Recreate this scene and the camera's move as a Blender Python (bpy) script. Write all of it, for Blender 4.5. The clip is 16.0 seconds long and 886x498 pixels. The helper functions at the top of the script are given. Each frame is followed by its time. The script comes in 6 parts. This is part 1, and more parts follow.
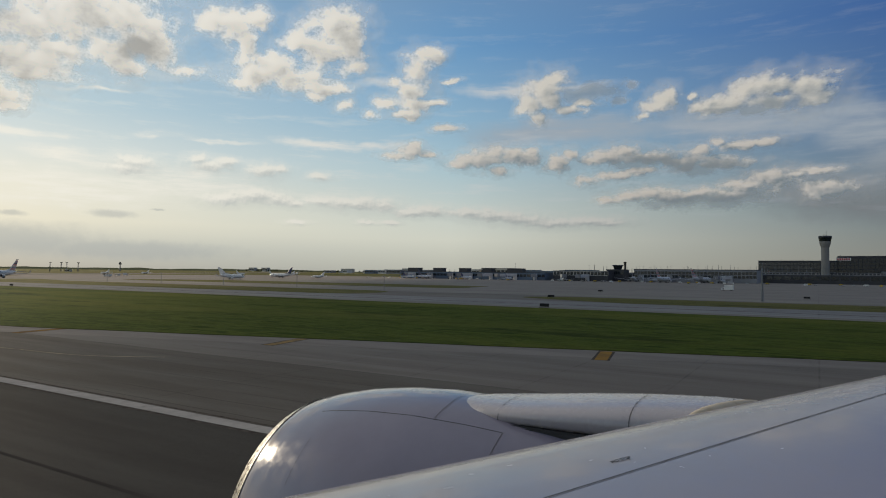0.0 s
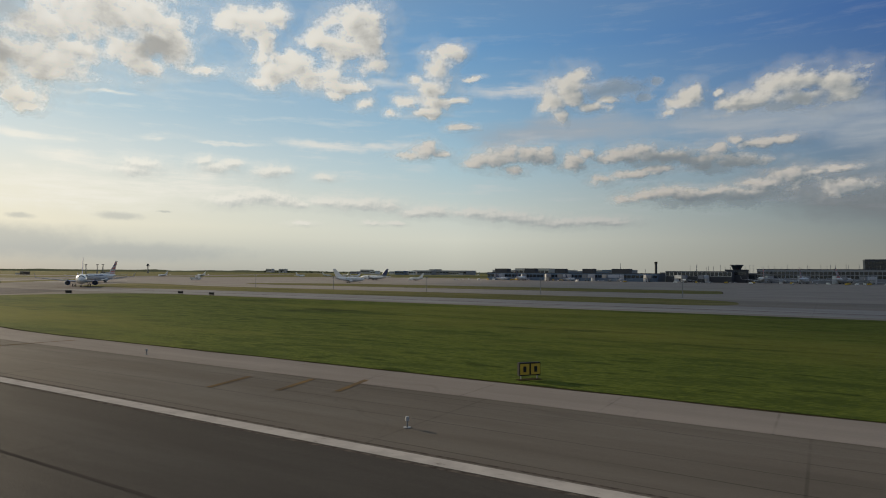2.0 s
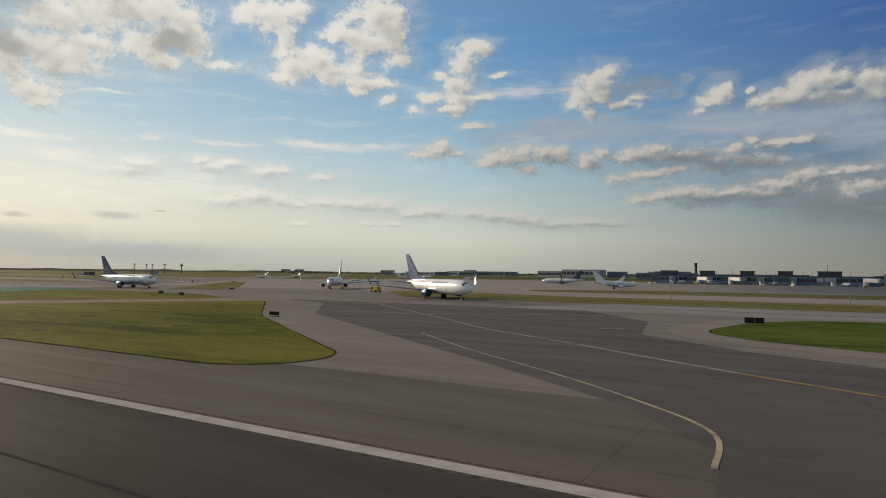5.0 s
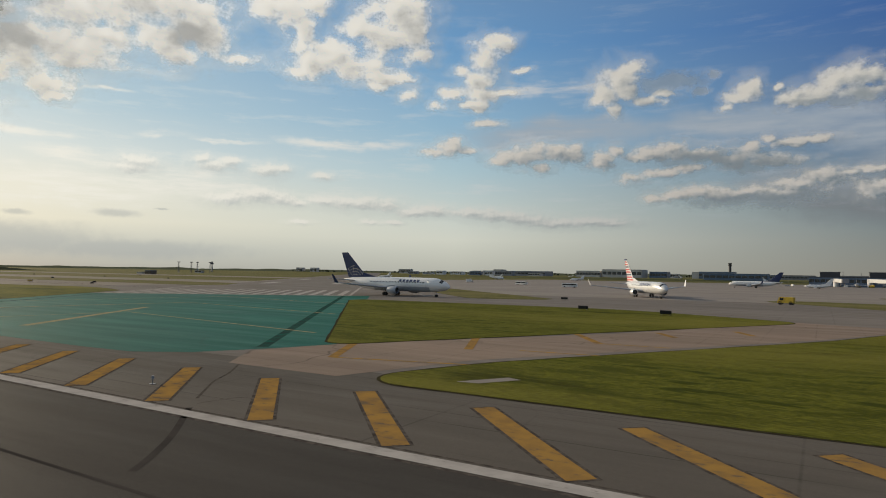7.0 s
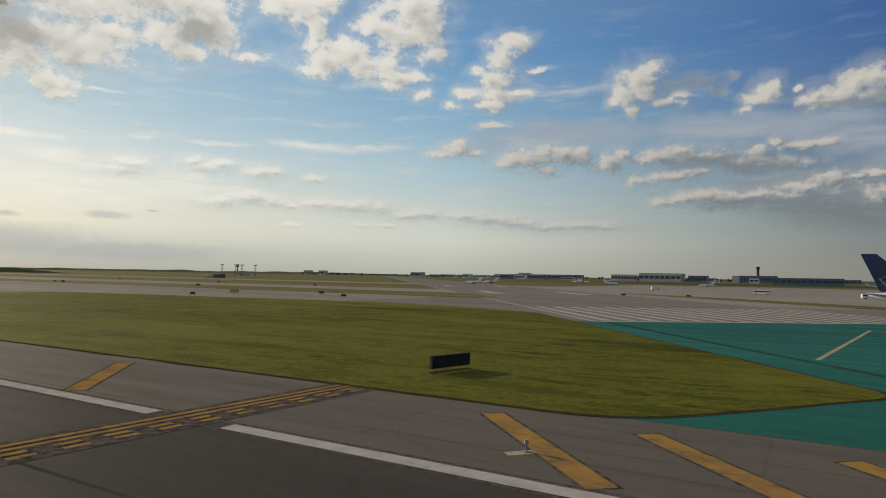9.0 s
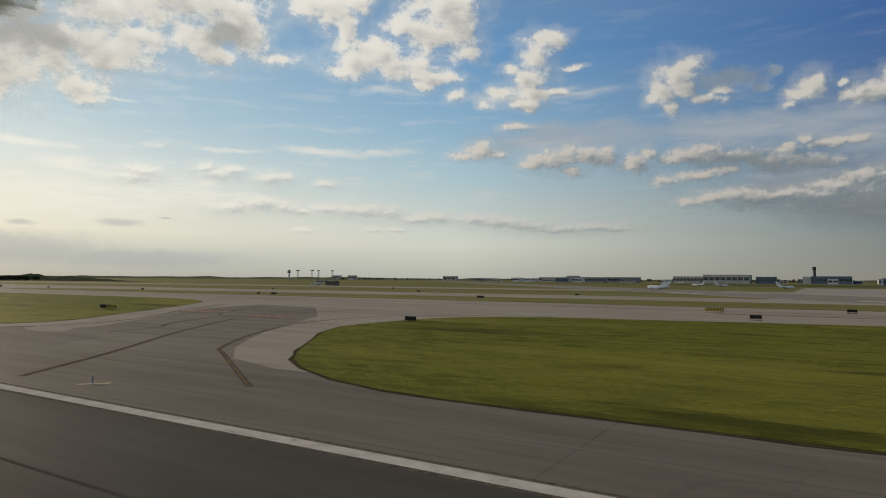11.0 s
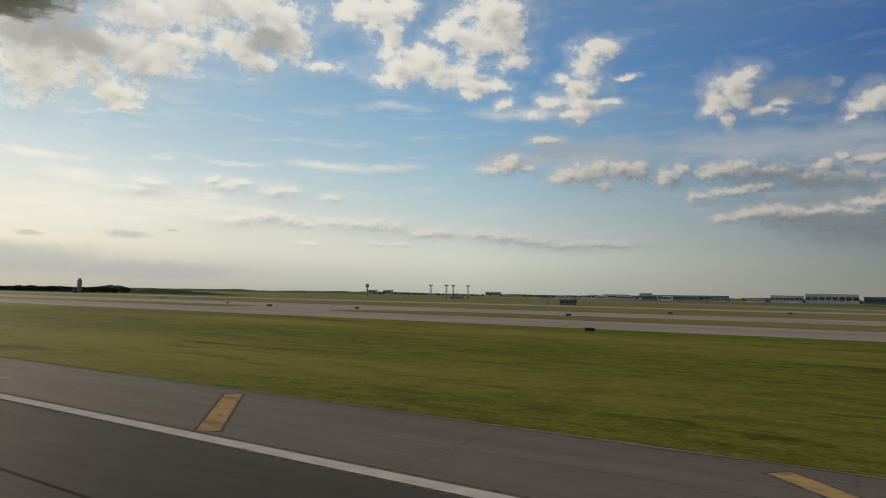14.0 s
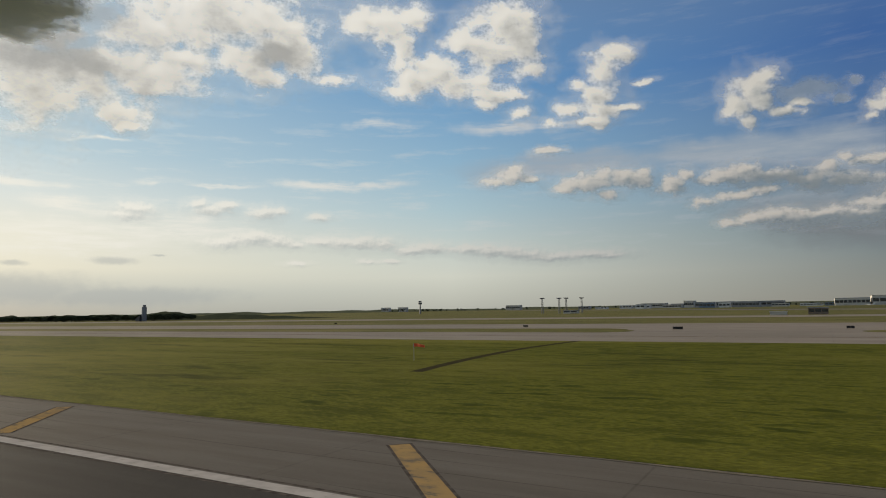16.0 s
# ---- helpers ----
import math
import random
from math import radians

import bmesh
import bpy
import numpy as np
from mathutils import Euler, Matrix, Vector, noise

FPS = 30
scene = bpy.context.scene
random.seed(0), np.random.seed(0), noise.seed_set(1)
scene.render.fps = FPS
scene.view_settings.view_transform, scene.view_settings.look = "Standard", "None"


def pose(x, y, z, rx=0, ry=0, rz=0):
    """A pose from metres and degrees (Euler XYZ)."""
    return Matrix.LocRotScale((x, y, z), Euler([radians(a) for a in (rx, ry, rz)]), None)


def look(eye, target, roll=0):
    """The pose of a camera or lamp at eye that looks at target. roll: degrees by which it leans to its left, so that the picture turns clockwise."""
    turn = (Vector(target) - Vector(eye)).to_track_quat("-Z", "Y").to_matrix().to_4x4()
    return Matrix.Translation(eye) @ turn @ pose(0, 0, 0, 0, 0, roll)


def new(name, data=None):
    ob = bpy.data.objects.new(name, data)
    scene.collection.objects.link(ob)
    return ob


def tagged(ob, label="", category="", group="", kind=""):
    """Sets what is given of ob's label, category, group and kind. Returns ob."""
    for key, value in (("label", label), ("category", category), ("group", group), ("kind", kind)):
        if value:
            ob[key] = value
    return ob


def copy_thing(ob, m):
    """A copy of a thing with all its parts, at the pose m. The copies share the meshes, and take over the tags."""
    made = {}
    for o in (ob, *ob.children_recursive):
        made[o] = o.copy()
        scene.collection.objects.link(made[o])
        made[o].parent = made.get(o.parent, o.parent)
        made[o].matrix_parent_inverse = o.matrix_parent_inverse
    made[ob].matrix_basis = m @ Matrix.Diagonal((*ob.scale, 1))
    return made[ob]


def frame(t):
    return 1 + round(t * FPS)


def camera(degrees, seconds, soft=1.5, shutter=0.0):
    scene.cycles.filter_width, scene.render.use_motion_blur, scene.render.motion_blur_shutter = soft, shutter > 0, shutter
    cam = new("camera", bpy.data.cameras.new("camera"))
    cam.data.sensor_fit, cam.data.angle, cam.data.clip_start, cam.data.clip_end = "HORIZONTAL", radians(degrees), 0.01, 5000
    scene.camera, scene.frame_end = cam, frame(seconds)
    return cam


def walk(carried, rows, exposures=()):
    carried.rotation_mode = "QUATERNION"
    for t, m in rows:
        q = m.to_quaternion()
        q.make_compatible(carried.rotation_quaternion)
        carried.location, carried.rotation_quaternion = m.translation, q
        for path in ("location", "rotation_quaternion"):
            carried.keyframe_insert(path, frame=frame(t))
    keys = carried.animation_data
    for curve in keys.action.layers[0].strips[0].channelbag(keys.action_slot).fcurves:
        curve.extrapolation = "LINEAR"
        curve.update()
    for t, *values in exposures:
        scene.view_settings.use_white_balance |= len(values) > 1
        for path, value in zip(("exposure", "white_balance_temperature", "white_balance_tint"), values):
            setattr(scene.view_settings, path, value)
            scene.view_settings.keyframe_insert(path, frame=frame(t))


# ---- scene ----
cam = camera(70.0, 16.0, soft=1.0)

# The plan is laid out in full metres and set out at the scale S, so that the fast roll stays within the camera's pace.
S = 0.44

# The eye glides along the runway towards -x, 6.7 m over it: seconds, yaw, pitch, roll.
EYE = 6.7
TURNS = [
    (0.0, 30.66, 2.14, -0.67),
    (0.5, 31.24, 2.23, -0.45),
    (1.0, 31.56, 2.38, -0.62),
    (1.5, 31.40, 2.28, -0.70),
    (2.0, 31.17, 2.18, -0.44),
    (2.5, 30.88, 2.26, -0.55),
    (3.0, 31.40, 2.18, -0.56),
    (3.5, 30.75, 2.20, -0.55),
    (4.0, 30.62, 2.24, -0.81),
    (4.2, 30.67, 2.25, -0.76),
    (6.3, 31.32, 2.17, -0.77),
    (6.5, 31.41, 2.18, -0.80),
    (7.0, 30.93, 2.14, -0.85),
    (7.5, 31.68, 2.17, -0.57),
    (8.0, 30.71, 2.24, -0.84),
    (8.5, 30.50, 2.22, -0.80),
    (9.0, 30.23, 2.41, -0.97),
    (9.2, 30.41, 2.49, -0.92),
    (11.3, 31.23, 2.73, -0.36),
    (11.5, 30.71, 2.70, -0.49),
    (12.0, 30.10, 2.72, -0.62),
    (12.5, 31.40, 2.89, -0.42),
    (13.0, 30.96, 2.75, -0.40),
    (13.5, 31.96, 3.16, -1.03),
    (14.0, 31.66, 4.09, -1.01),
    (14.5, 30.97, 4.30, -1.01),
    (15.0, 30.27, 4.60, -0.53),
    (15.5, 30.29, 5.09, 0.23),
    (16.0, 30.84, 5.50, 1.05),
]


def run(t):
    """Metres rolled along the runway after t seconds."""
    return 49.581 * t + 1.3882 * t ** 2 - 0.044294 * t ** 3 + 0.0018451 * t ** 4


def lift(t):
    """Metres by which the eye has risen as the nose comes up."""
    return 0.064 * max(0.0, t - 13.5) ** 2


walk(cam, [(t, pose(-S * run(t), 0, S * (EYE + lift(t)), 90 + pitch, roll, yaw)) for t, yaw, pitch, roll in TURNS], [(0.0, 0.0), (16.0, 0.0)])

# ---- light ----
SUN_AZ, SUN_EL = radians(-83.0), radians(17.0)     # azimuth from +y towards +x
to_sun = Vector((math.sin(SUN_AZ) * math.cos(SUN_EL), math.cos(SUN_AZ) * math.cos(SUN_EL), math.sin(SUN_EL)))
sun_data = bpy.data.lights.new("sun", "SUN")
sun_data.energy, sun_data.angle, sun_data.color = 5.0, radians(0.6), (1.0, 0.83, 0.60)
sun = new("sun", sun_data)
sun.matrix_world = look((0, 0, 300), Vector((0, 0, 300)) - to_sun)


class Nodes:
    """Short-hand for node trees: every call makes a node and returns its first output."""

    def __init__(self, tree):
        self.tree = tree

    def node(self, kind, links=()):
        n = self.tree.nodes.new(kind)
        for socket, value in links:
            self.put(n.inputs[socket], value)
        return n

    def put(self, socket, value):
        if isinstance(value, bpy.types.NodeSocket):
            self.tree.links.new(value, socket)
        else:
            socket.default_value = value

    def math(self, op, a, b=0.0, c=0.0, clamp=False):
        n = self.node("ShaderNodeMath", ((0, a), (1, b), (2, c)))
        n.operation, n.use_clamp = op, clamp
        return n.outputs[0]

    def vec(self, op, a, b=(0, 0, 0), c=(0, 0, 0)):
        n = self.node("ShaderNodeVectorMath", ((0, a), (1, b), (2, c)))
        n.operation = op
        return n.outputs["Value"] if op in ("LENGTH", "DOT_PRODUCT", "DISTANCE") else n.outputs[0]

    def noise(self, at, scale, detail=4.0, rough=0.55, colour=False, lac=2.0):
        n = self.node("ShaderNodeTexNoise", (("Vector", at), ("Scale", scale), ("Detail", detail), ("Roughness", rough), ("Lacunarity", lac)))
        return n.outputs[1 if colour else 0]

    def mix(self, fac, a, b, blend="MIX"):
        n = self.node("ShaderNodeMix")
        n.data_type, n.blend_type = "RGBA", blend
        self.put(n.inputs[0], fac), self.put(n.inputs[6], a), self.put(n.inputs[7], b)
        return n.outputs[2]

    def place(self):
        """The shaded point in full metres of the plan."""
        n = self.node("ShaderNodeVectorMath", ((0, self.node("ShaderNodeNewGeometry").outputs["Position"]),))
        n.operation = "SCALE"
        n.inputs["Scale"].default_value = 1 / S
        return n.outputs[0]

    def ramp(self, x, lo, hi, to_lo=0.0, to_hi=1.0, smooth=True):
        n = self.node("ShaderNodeMapRange", ((0, x), (1, lo), (2, hi), (3, to_lo), (4, to_hi)))
        n.interpolation_type = "SMOOTHSTEP" if smooth else "LINEAR"
        return n.outputs[0]


def rgb(r, g, b):
    return (r, g, b, 1.0)


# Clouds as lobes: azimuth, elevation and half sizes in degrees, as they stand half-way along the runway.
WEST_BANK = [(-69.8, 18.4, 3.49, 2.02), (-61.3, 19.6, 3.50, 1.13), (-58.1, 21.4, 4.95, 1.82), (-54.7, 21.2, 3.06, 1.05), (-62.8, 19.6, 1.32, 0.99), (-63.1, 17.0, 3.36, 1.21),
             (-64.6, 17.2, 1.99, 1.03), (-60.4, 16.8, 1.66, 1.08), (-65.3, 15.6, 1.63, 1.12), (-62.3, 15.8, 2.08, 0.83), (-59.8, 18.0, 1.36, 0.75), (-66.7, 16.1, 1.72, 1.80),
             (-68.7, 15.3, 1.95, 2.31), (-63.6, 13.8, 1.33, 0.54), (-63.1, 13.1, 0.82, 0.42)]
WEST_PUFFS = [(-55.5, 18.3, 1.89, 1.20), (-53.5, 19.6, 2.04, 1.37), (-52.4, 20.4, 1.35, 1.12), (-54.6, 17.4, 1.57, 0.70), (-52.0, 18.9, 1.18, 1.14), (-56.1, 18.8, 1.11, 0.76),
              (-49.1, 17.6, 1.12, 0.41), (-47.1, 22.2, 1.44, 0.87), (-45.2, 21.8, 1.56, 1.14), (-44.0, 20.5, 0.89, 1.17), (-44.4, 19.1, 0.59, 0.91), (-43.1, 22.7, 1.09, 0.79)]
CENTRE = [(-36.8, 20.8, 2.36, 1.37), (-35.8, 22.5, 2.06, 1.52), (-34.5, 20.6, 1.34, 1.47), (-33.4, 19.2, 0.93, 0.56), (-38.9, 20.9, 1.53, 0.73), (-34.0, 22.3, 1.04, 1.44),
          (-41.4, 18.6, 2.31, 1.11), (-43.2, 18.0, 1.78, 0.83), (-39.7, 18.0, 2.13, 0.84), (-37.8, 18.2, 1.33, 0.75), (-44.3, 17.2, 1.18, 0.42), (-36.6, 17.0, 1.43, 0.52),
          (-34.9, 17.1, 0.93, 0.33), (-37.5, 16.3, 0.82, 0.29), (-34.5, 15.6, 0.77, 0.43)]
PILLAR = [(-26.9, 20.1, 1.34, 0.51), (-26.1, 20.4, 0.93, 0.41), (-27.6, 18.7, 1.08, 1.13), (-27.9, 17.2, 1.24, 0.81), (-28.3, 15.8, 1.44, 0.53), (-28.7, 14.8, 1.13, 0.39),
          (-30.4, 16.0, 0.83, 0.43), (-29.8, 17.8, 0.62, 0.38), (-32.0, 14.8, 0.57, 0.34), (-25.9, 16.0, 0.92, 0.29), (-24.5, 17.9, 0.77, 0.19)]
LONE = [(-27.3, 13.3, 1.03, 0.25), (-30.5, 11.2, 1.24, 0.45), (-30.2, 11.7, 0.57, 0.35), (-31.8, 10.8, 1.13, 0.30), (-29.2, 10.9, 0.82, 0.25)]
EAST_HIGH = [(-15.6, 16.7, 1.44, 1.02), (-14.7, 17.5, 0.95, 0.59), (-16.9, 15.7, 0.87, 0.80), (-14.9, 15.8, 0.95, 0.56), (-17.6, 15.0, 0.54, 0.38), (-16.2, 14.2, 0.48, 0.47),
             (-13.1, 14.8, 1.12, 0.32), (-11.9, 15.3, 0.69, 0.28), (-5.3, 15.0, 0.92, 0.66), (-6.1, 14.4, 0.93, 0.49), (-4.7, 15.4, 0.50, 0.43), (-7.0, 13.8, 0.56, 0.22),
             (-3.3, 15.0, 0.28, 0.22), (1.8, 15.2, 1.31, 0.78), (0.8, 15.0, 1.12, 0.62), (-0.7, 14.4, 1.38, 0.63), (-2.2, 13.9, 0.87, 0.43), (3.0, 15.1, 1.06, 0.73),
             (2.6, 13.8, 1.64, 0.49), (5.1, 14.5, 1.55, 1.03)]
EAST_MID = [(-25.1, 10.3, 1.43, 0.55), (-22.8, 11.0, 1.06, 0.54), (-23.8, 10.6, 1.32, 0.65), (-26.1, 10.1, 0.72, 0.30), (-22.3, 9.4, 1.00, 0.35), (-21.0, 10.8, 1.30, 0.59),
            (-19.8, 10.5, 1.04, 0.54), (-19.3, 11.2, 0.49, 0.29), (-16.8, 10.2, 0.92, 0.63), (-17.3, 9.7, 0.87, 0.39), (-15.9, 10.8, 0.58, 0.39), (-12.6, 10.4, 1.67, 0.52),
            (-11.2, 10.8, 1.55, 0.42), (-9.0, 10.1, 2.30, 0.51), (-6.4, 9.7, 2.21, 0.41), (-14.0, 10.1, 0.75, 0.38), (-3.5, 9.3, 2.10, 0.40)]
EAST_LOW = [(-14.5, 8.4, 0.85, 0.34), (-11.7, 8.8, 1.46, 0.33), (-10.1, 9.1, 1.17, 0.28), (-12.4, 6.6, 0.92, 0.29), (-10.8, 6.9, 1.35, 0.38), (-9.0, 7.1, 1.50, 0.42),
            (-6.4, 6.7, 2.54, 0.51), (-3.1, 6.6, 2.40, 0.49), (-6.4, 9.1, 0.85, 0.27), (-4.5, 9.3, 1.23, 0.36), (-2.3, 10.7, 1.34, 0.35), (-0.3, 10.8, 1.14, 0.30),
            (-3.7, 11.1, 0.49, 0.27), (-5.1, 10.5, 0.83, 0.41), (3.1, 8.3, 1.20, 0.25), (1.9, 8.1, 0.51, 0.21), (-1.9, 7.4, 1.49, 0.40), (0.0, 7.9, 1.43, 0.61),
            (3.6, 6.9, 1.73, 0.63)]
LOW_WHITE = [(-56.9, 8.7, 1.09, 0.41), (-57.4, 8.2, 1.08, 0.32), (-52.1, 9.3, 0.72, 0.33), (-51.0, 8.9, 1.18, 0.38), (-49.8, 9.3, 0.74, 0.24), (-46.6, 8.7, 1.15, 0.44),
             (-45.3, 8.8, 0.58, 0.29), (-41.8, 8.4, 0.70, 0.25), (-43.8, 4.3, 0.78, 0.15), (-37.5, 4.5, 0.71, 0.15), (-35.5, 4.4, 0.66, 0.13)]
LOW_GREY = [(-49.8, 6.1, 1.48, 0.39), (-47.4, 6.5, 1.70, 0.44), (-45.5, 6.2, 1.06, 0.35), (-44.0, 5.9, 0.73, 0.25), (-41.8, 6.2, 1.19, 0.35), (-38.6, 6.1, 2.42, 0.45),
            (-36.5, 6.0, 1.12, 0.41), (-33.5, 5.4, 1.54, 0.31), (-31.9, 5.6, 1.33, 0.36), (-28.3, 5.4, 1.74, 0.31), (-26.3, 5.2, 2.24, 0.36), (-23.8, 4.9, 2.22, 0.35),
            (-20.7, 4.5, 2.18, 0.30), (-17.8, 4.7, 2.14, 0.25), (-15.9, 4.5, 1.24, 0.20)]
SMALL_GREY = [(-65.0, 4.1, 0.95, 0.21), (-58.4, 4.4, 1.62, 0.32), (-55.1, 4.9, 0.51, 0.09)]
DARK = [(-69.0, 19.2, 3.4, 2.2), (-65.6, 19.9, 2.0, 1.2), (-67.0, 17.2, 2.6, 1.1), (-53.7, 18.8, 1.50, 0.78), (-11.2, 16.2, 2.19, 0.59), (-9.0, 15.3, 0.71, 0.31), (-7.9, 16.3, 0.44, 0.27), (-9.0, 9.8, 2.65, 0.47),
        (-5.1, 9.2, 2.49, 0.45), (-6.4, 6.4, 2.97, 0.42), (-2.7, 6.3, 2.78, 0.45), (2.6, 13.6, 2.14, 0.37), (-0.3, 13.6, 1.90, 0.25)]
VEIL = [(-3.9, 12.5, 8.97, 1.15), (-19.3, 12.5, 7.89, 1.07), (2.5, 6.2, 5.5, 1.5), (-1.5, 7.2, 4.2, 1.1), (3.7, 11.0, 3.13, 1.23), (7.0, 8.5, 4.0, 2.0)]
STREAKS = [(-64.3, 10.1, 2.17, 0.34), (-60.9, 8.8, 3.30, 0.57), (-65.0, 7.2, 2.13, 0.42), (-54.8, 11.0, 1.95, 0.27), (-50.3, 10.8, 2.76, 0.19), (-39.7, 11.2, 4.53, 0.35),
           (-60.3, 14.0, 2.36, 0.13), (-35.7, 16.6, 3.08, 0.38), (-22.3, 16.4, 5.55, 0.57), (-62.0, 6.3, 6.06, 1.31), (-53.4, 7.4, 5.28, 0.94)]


def cloud_field(name, lobes, wobble, scale, ragged, detail=8.0, swell=1.0, blend=0.25):
    """A node group: from azimuth and elevation in radians to how deep in a cloud one is (0 at its rim, 1 at its heart)."""
    tree = bpy.data.node_groups.new(name, "ShaderNodeTree")
    tree.interface.new_socket("At", in_out="INPUT", socket_type="NodeSocketVector")
    tree.interface.new_socket("Depth", in_out="OUTPUT", socket_type="NodeSocketFloat")
    k = Nodes(tree)
    at = k.node("NodeGroupInput").outputs[0]
    shift = k.vec("SUBTRACT", k.noise(at, scale * 0.8, 4.0, 0.6, colour=True), (0.5, 0.5, 0.5))
    bent = k.vec("MULTIPLY_ADD", shift, (wobble * 1.3, wobble, 0), at)
    near = 9.0
    for az, el, rx, ry in lobes:
        sx, sy = 1 / radians(rx * swell), 1 / radians(ry * swell)
        off = k.vec("LENGTH", k.vec("MULTIPLY_ADD", bent, (sx, sy, 0), (-radians(az) * sx, -radians(el) * sy, 0)))
        near = k.math("SMOOTH_MIN", near, off, blend)
    puff = k.noise(k.vec("MULTIPLY", at, (1.0, 1.3, 1.0)), scale, detail, 0.60)
    depth = k.math("ADD", k.math("SUBTRACT", 1.3, near), k.math("MULTIPLY", k.math("SUBTRACT", puff, 0.5), ragged))
    k.put(k.node("NodeGroupOutput").inputs[0], depth)
    return tree


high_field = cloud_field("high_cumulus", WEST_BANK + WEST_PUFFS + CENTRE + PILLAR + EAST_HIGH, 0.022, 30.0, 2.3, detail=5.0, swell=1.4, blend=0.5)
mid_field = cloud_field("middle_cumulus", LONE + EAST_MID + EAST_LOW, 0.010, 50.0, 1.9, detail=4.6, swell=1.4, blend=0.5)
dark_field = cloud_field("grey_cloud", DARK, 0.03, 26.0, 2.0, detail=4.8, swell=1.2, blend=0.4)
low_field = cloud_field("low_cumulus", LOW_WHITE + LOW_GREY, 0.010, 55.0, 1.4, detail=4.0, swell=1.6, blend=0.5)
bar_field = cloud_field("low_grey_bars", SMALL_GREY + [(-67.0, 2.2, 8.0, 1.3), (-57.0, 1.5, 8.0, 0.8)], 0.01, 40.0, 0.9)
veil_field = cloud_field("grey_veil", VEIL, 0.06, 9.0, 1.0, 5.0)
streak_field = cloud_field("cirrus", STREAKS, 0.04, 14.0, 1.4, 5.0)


def field(k, tree, at):
    n = k.node("ShaderNodeGroup")
    n.node_tree = tree
    k.put(n.inputs[0], at)
    return n.outputs[0]


def cloud_tones(k, tree, at, step, base, fine_gain, broad_gain, thick_loss, soft):
    """Cover and lit share of the clouds of a field: lit where the cloud thins out towards the light, grey where it is thick."""
    here = field(k, tree, at)
    sunwards = k.vec("NORMALIZE", k.vec("SUBTRACT", (SUN_AZ, SUN_EL + 0.75, 0), at))
    near = field(k, tree, k.vec("MULTIPLY_ADD", sunwards, (step * 0.7,) * 3, at))
    far = field(k, tree, k.vec("MULTIPLY_ADD", sunwards, (step * 2.4,) * 3, at))
    cover = k.math("MAXIMUM", k.ramp(here, 0.0, soft), k.ramp(here, -0.6, 0.35, 0.0, 0.24))
    fine = k.math("MULTIPLY", k.math("SUBTRACT", here, near), fine_gain)
    broad = k.math("MULTIPLY", k.math("SUBTRACT", here, far), broad_gain)
    thick = k.math("SUBTRACT", k.math("MULTIPLY", k.ramp(here, 0.60, 1.65), thick_loss), base)
    lit = k.math("SUBTRACT", k.math("ADD", fine, broad), thick, clamp=True)
    return cover, lit


world = bpy.data.worlds.new("sky")
scene.world = world
world.use_nodes = True
w = Nodes(world.node_tree)
w.tree.nodes.clear()
way = w.vec("NORMALIZE", w.node("ShaderNodeTexCoord").outputs["Generated"])
axes = w.node("ShaderNodeSeparateXYZ", ((0, way),))
azimuth = w.math("ARCTAN2", axes.outputs[0], axes.outputs[1])
elevation = w.math("ARCSINE", axes.outputs[2])
spot = w.node("ShaderNodeCombineXYZ", ((0, azimuth), (1, elevation))).outputs[0]
air = w.node("ShaderNodeTexSky")
air.sky_type, air.sun_disc, air.sun_elevation, air.sun_rotation = "NISHITA", False, SUN_EL, SUN_AZ
air.altitude, air.air_density, air.dust_density, air.ozone_density = 200.0, 1.0, 0.6, 2.0
clear = w.vec("SCALE", air.outputs[0])
clear.node.inputs["Scale"].default_value = 0.06


def sky_column(stops):
    """The hazy evening air from the horizon up, as colours at elevations in degrees."""
    n = w.node("ShaderNodeValToRGB", ((0, w.math("DIVIDE", elevation, radians(45.0))),))
    ramp = n.color_ramp
    while len(ramp.elements) < len(stops):
        ramp.elements.new(0.5)
    for e, (deg, tint) in zip(ramp.elements, stops):
        e.position, e.color = deg / 45.0, rgb(*tint)
    return n.outputs[0]


sunward = sky_column([(0, (0.34, 0.38, 0.38)), (1.8, (0.50, 0.52, 0.49)), (3.8, (0.82, 0.77, 0.62)), (6.5, (0.86, 0.82, 0.68)), (9.5, (0.74, 0.78, 0.73)), (13, (0.53, 0.66, 0.70)), (20, (0.36, 0.53, 0.65)), (42, (0.36, 0.40, 0.44))])
ahead = sky_column([(0, (0.46, 0.475, 0.43)), (3, (0.66, 0.665, 0.58)), (6, (0.58, 0.64, 0.60)), (9, (0.44, 0.585, 0.63)), (13, (0.30, 0.485, 0.625)), (20, (0.15, 0.335, 0.575)), (28, (0.16, 0.27, 0.45)), (42, (0.33, 0.36, 0.40))])
away = sky_column([(0, (0.26, 0.255, 0.225)), (3, (0.225, 0.245, 0.24)), (6, (0.165, 0.222, 0.252)), (10, (0.125, 0.195, 0.295)), (14, (0.085, 0.175, 0.345)), (20, (0.050, 0.130, 0.345)), (28, (0.10, 0.18, 0.34)), (42, (0.33, 0.36, 0.40))])
haze = w.mix(w.ramp(azimuth, radians(-64), radians(-30), smooth=False), sunward, w.mix(w.ramp(azimuth, radians(-30), radians(4), smooth=False), ahead, away))
sky = w.mix(0.85, clear, haze)
from_sun = w.ramp(azimuth, -1.2, 0.1)
combed = w.noise(w.vec("MULTIPLY", spot, (1.0, 7.0, 1.0)), 9.0, 8.0, 0.64)
veil = w.math("MULTIPLY", w.ramp(field(w, veil_field, spot), -0.4, 0.9), w.ramp(combed, 0.30, 0.62, 0.60, 0.90))
